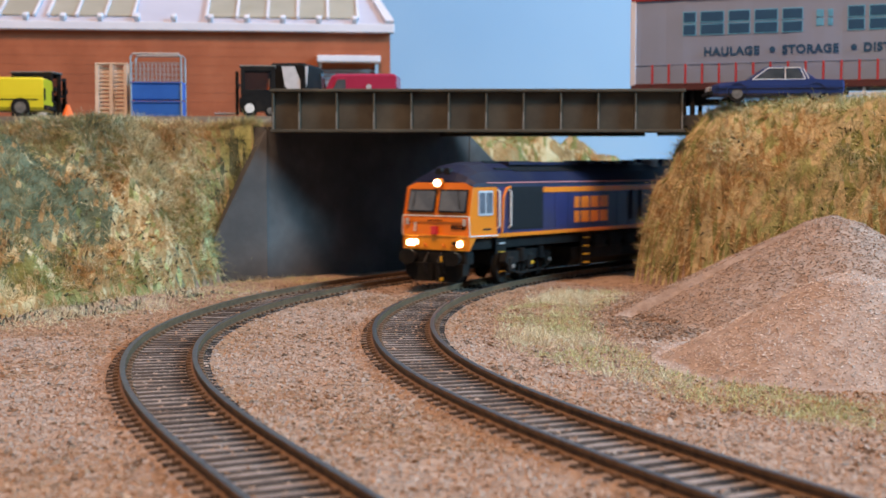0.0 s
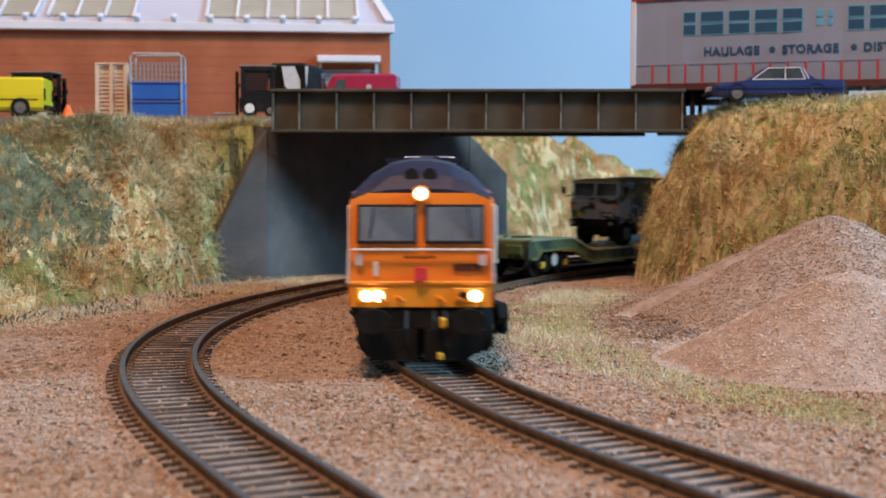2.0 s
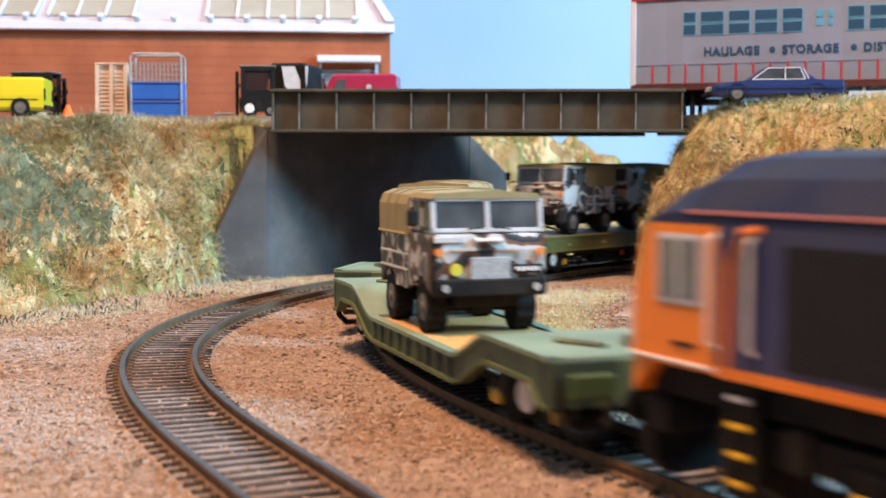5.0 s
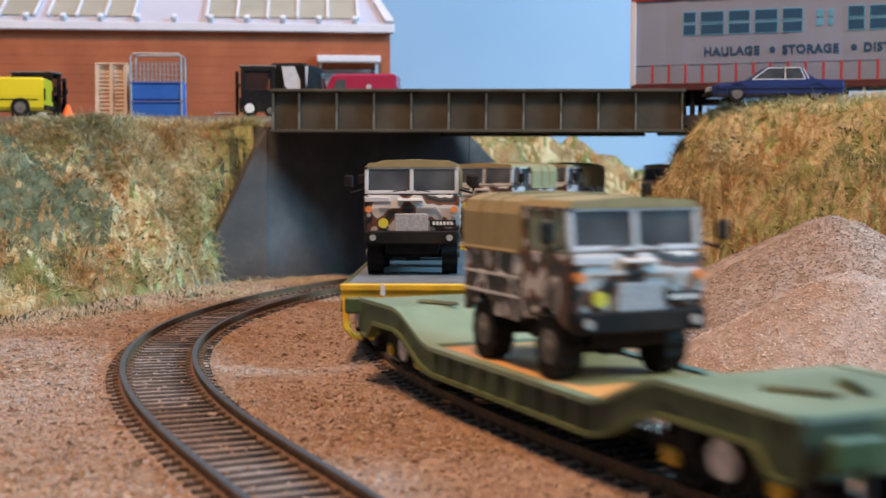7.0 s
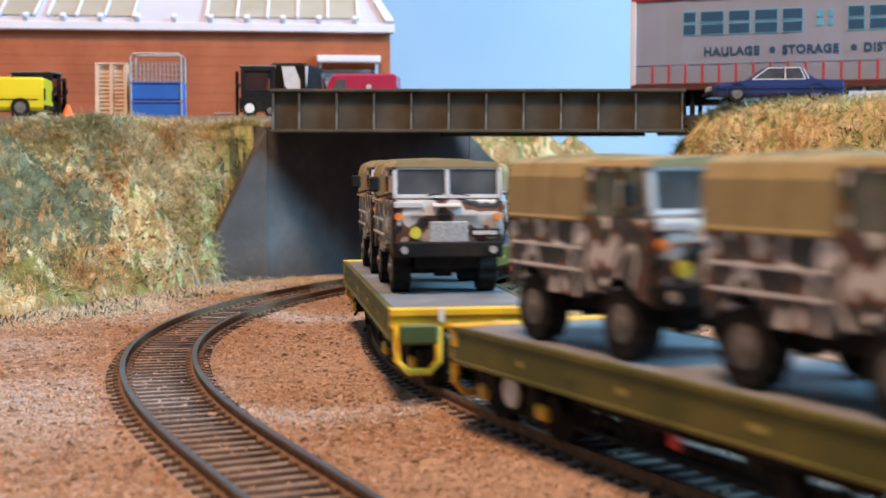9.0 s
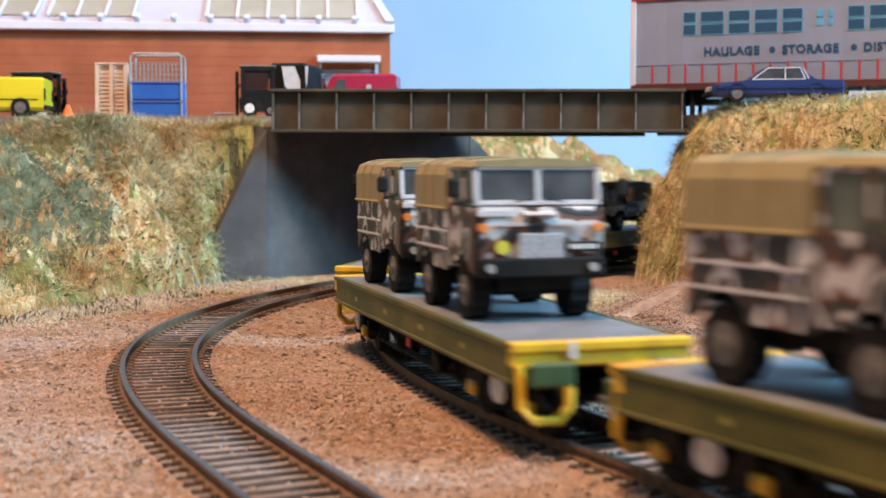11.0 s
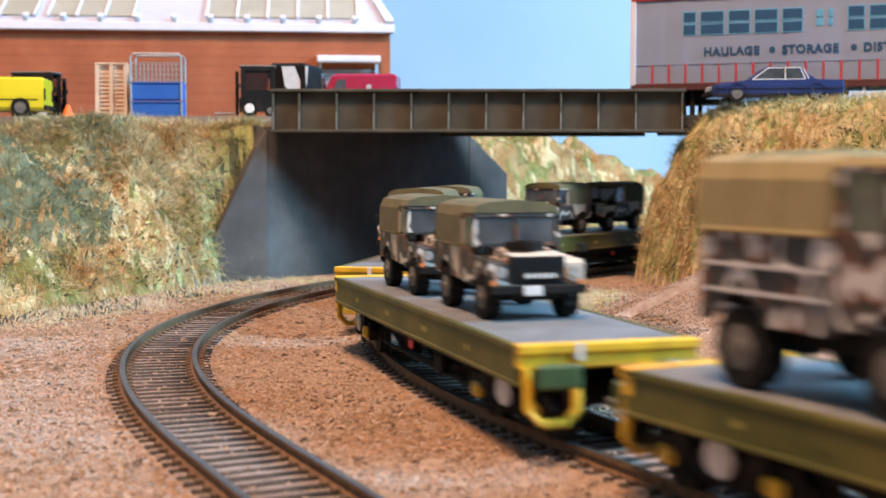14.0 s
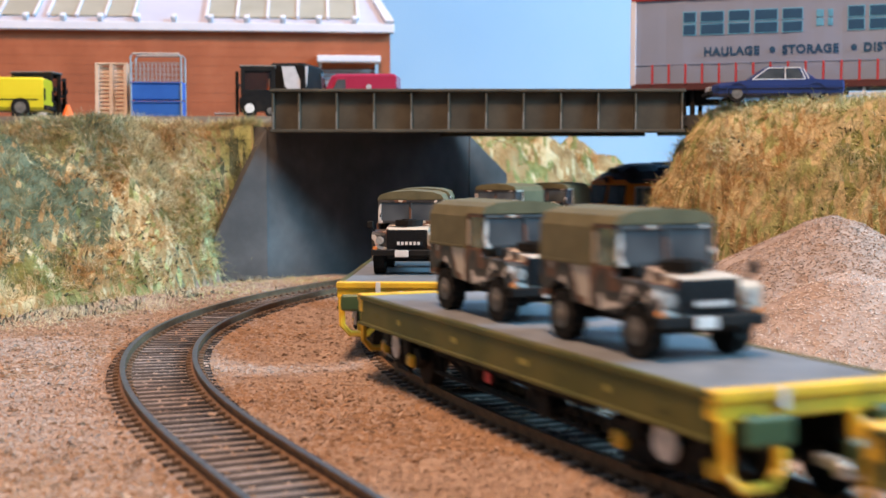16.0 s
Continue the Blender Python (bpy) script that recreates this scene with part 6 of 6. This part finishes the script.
def build_jeep():
    """A light four-wheel-drive army vehicle with an olive canvas tilt."""
    v = thing("army_jeep", "camouflaged light army four-wheel-drive with olive canvas tilt", "jeep", "army jeeps on the train")
    for x in (-14.2, 14.2):
        for s in (1, -1):
            road_wheel("wheel", v, x, s * 8.9, 4.7, 3.4, s)
    bm = bmesh.new()
    box(bm, -21, 21, -6, 6, 5, 8, 0.3)
    for x in (-14.2, 14.2):
        cyl(bm, 1.0, -8, 8, "y", (x, 0, 4.9), 10)
    part("chassis", bm, M_BLACK, v)
    bm = bmesh.new()
    for s in (1, -1):
        arch = [(-14.2 + 6.0 * math.cos(a), 6.0 + 5.6 * math.sin(a)) for a in [math.pi - i * math.pi / 8 for i in range(9)]]
        arch = [(x, z) for x, z in arch if z >= 7.9]
        prism(bm, [(-22.5, 8)] + arch + [(6.5, 7.2), (6.5, 15.5), (-22.5, 15.5)], *sorted((s * 9.6, s * 10.8)), "y")
    box(bm, -22.5, -21.7, -9.6, 9.6, 8, 15.5)
    box(bm, -21.7, 6.5, -9.6, 9.6, 7.6, 8.6)
    part("body_tub", bm, M_CAMO_B, v)
    bm = bmesh.new()
    prism(bm, [(10.9, 15.2), (10.7, 22.5), (9.6, 24.8), (7.0, 25.7), (0, 26.2), (-7.0, 25.7), (-9.6, 24.8), (-10.7, 22.5), (-10.9, 15.2)], -23, -1.5, "x")
    prism(bm, [(10.6, 23.3), (9.6, 24.8), (7.0, 25.7), (0, 26.2), (-7.0, 25.7), (-9.6, 24.8), (-10.6, 23.3)], -1.5, 6.9, "x")
    tube(bm, [(-22.8, 11.0, 15.6), (-1.6, 11.0, 15.6)], 0.35, 4)
    tube(bm, [(-22.8, -11.0, 15.6), (-1.6, -11.0, 15.6)], 0.35, 4)
    part("canvas_tilt", bm, M_CANVAS_GREEN, v, "olive canvas tilt")
    # bonnet, wings and front
    bm = bmesh.new()
    prism(bm, [(6.5, 15.6), (20.2, 14.6), (20.8, 14.0), (20.8, 7.5), (6.5, 7.5)], -6.4, 6.4, "y")
    part("bonnet", bm, M_CAMO_B, v)
    for s in (1, -1):
        bm = bmesh.new()
        arch = [(14.2 + 6.2 * math.cos(a), 5.6 + 5.8 * math.sin(a)) for a in [math.pi - i * math.pi / 8 for i in range(9)]]
        arch = [(x, z) for x, z in arch if z >= 7.0]
        prism(bm, [(6.5, 7.0)] + arch + [(20.9, 7.6), (20.9, 12.6), (19.6, 13.4), (6.5, 13.8)], *sorted((s * 6.5, s * 10.8)), "y")
        part("wing", bm, M_CAMO_B, v)
        bm = bmesh.new()
        cyl(bm, 1.25, 20.7, 21.5, "x", (0, s * 8.3, 10.9), 14)
        part("headlamp", bm, M_LAMPOFF, v)
        bm = bmesh.new()
        cyl(bm, 0.7, 20.8, 21.6, "x", (0, s * 9.8, 8.4), 8)
        part("indicator", bm, M_AMBER, v)
        bm = bmesh.new()
        box(bm, -0.2, 0.0, *sorted((s * 0.5, s * 9.2)), 0.6, 6.6)
        part("windscreen", bm, M_WINDOW, v, at=mm(7.2, 0, 15.8, 0, -6, 0))
        bm = bmesh.new()
        box(bm, -1.4, -0.6, *sorted((s * 9.8, s * 10.5)), 15.5, 23)
        box(bm, -1.4, 6.4, *sorted((s * 9.8, s * 10.5)), 22.5, 23.2)
        part("door_frame", bm, M_CAMO_B, v)
        bm = bmesh.new()
        box(bm, -0.6, 6.4, *sorted((s * 10.0, s * 10.2)), 15.6, 22.6)
        part("door_window", bm, M_WINDOW, v)
        bm = bmesh.new()
        tube(bm, [(17, s * 10.0, 13.2), (17.4, s * 11.4, 15.0)], 0.25, 4)
        box(bm, 17, 17.8, *sorted((s * 10.6, s * 12.6)), 14.6, 16.8, 0.3)
        part("mirror", bm, M_BLACK, v)
    bm = bmesh.new()
    for y0, y1 in ((-10.2, -9.3), (-0.4, 0.4), (9.3, 10.2)):
        box(bm, -0.5, 0.4, y0, y1, 0, 7.2, 0.1)
    box(bm, -0.5, 0.4, -10.2, 10.2, -0.2, 0.7, 0.1)
    box(bm, -0.5, 0.4, -10.2, 10.2, 6.5, 7.3, 0.1)
    part("windscreen_frame", bm, M_CAMO_B, v, at=mm(7.2, 0, 15.8, 0, -6, 0))
    bm = bmesh.new()
    for k in range(9):
        box(bm, 20.85, 21.2, -5.8, 5.8, 8.6 + k * 0.6, 8.95 + k * 0.6)
    box(bm, 20.7, 20.95, -6.2, 6.2, 8.2, 14.2)
    part("radiator_grille", bm, M_GRILLE, v)
    bm = bmesh.new()
    cyl(bm, 4.3, 15.2, 17.0, "z", (12.4, 0, 0), 20)
    cyl(bm, 2.2, 16.8, 17.3, "z", (12.4, 0, 0), 14)
    part("spare_wheel", bm, M_TYRE, v)
    bm = bmesh.new()
    box(bm, 20.8, 22.6, -10.9, 10.9, 6.0, 8.0, 0.3)
    part("bumper", bm, M_BLACK, v)
    bm = bmesh.new()
    box(bm, 22.5, 22.9, -3.6, 0.6, 5.8, 7.9, 0.1)
    part("plate_patch", bm, M_SILVER, v)
    bm = bmesh.new()
    box(bm, 21.2, 21.6, -3.6, 4.6, 9.2, 10.8, 0.1)
    plate = part("number_plate", bm, M_GRILLE, v)
    for k in range(6):
        bm = bmesh.new()
        box(bm, 21.6, 21.72, -3.0 + k * 1.25, -2.2 + k * 1.25, 9.5, 10.5)
        part("plate_bar", bm, M_SILVER, plate)
    return v


def copy_vehicle(pair):
    """A copy of a wagon and its bogies."""
    v, bogies = pair
    c = copy_thing(v, pose(0, 0, 0))
    kids = [k for k in c.children if k.name.split(".")[0] == "bogie"]
    kids.sort(key=lambda k: -k.matrix_basis.translation.x)
    return c, list(zip(kids, [x for _, x in sorted(bogies, key=lambda b: -b[1])]))


# vehicles with the distance of their middle behind that of the first flat wagon
PITCH = 168.0
CONVOY = []          # (thing, bogies, offset along the line, half the pivot distance)
FIRST = build_loco(True)
FIRST[0].scale = (0.873, 1, 0.983)
CONVOY.append((*FIRST, 559.0, 73.0))
w1 = build_well()
w2 = copy_vehicle(w1)
CONVOY.append((*w1, 348.0, 58.0))
CONVOY.append((*w2, 170.5, 58.0))
flat = build_flat()
flats = [flat] + [copy_vehicle(flat) for i in range(7)]
for i, w in enumerate(flats):
    CONVOY.append((*w, -PITCH * i, 50.0))
LAST = build_loco(False)
LAST[0].scale = (0.873, 1, 0.983)
CONVOY.append((*LAST, -PITCH * 7 - 72 - 14 - 122, 73.0))

LOADS = []           # (thing, row of the convoy, place along the wagon, height of the floor, turn)
truck, jeep = build_truck(), build_jeep()
truck.scale = (0.86, 0.94, 0.95)
jeep.scale = (0.88, 0.92, 0.90)
jr = random.Random(7)
used = {"t": False, "j": False}


def load(kind, k, x, z):
    base = truck if kind == "t" else jeep
    ob = base if not used[kind] else copy_thing(base, pose(0, 0, 0))
    used[kind] = True
    LOADS.append((ob, k, x, z, jr.uniform(-1.2, 1.2)))


load("t", 1, -20, 10.3)
load("t", 2, -6.5, 10.3)
for i in range(4):
    load("t", 3 + i, (21, 18, 20, 20)[i], 17.3)
    load("t", 3 + i, (-35, -38, -37, -37)[i], 17.3)
for i in range(4):
    load("j", 7 + i, (20, 28, 28, 28)[i], 17.3)
    load("j", 7 + i, (-30, -24, -23, -23)[i], 17.3)

# distance run by the middle of the first flat wagon along the line
RUN_T = (0.0, 0.5, 1.0, 1.5, 2.2, 3.0, 3.5, 4.2, 6.3, 7.0, 8.0, 9.0, 12.0, 13.5, 15.0, 16.0)
RUN_S = (-901.0, -850.0, -804.0, -752.0, -671.0, -584.0, -535.0, -442.0, -190.0, -111.0, 4.0, 113.0, 449.0, 618.0, 786.0, 891.0)


# play of the long locomotive across the curve: place, shift to its left, turn in degrees
SWAY = ((-600, 0, 0), (-342, -4.3, 0.2), (-244, -7.0, 2.1), (-194, -6.0, 4.1), (-113, -1.4, 5.9), (-82, 2.0, 5.9), (-25, 5.7, 5.1), (22, 8.8, 3.7), (77, 9.5, 1.0), (260, 0, 0))


def ride(s, half):
    a = TRAIN_LINE.at(s + half)
    b = TRAIN_LINE.at(s - half)
    return mm((a[0] + b[0]) / 2, (a[1] + b[1]) / 2, 0, 0, 0, math.degrees(math.atan2(a[1] - b[1], a[0] - b[0])))


def motions():
    T = [i * 0.4 for i in range(41)]
    slope = np.gradient(np.array(RUN_S), np.array(RUN_T))
    run = {}
    for t in T:
        i = min(max(int(np.searchsorted(RUN_T, t, "right")) - 1, 0), len(RUN_T) - 2)
        h = RUN_T[i + 1] - RUN_T[i]
        u = (t - RUN_T[i]) / h
        run[t] = float((2 * u ** 3 - 3 * u * u + 1) * RUN_S[i] + (u ** 3 - 2 * u * u + u) * h * slope[i] + (3 * u * u - 2 * u ** 3) * RUN_S[i + 1] + (u ** 3 - u * u) * h * slope[i + 1])
    for v, bogies, off, half in CONVOY:
        rows = []
        for t in T:
            m = ride(run[t] + off, half)
            if v.name.startswith("diesel"):
                k = [float(np.interp(run[t] + off, [a[0] for a in SWAY], [a[j] for a in SWAY])) for j in (1, 2)]
                m = m @ mm(0, k[0], 0, 0, 0, k[1])
            rows.append((t, m))
        walk(v, rows)
        # wheels roll on the rails
        TW = [i / 15 for i in range(241)]
        for bg, x in bogies:
            for w in bg.children:
                if w.name.startswith("wheelset"):
                    p = w.matrix_basis.translation / MM
                    walk(w, [(t, mm(p.x, p.y, p.z, 0, math.degrees(float(np.interp(t, T, [run[q] for q in T])) / p.z) % 360, 0)) for t in TW])
        for bg, x in bogies:
            rows = []
            for t in T:
                s = run[t] + off
                turn = TRAIN_LINE.at(s + x)[2] - math.radians(0) - (ride(s, half).to_euler().z)
                turn = (turn + math.pi) % (2 * math.pi) - math.pi
                rows.append((t, mm(x, 0, 0, 0, 0, math.degrees(turn))))
            walk(bg, rows)
    for ob, k, x, z, turn in LOADS:
        _, _, off, half = CONVOY[k]
        walk(ob, [(t, ride(run[t] + off, half) @ mm(x, 0, z, 0, 0, turn)) for t in T])


motions()
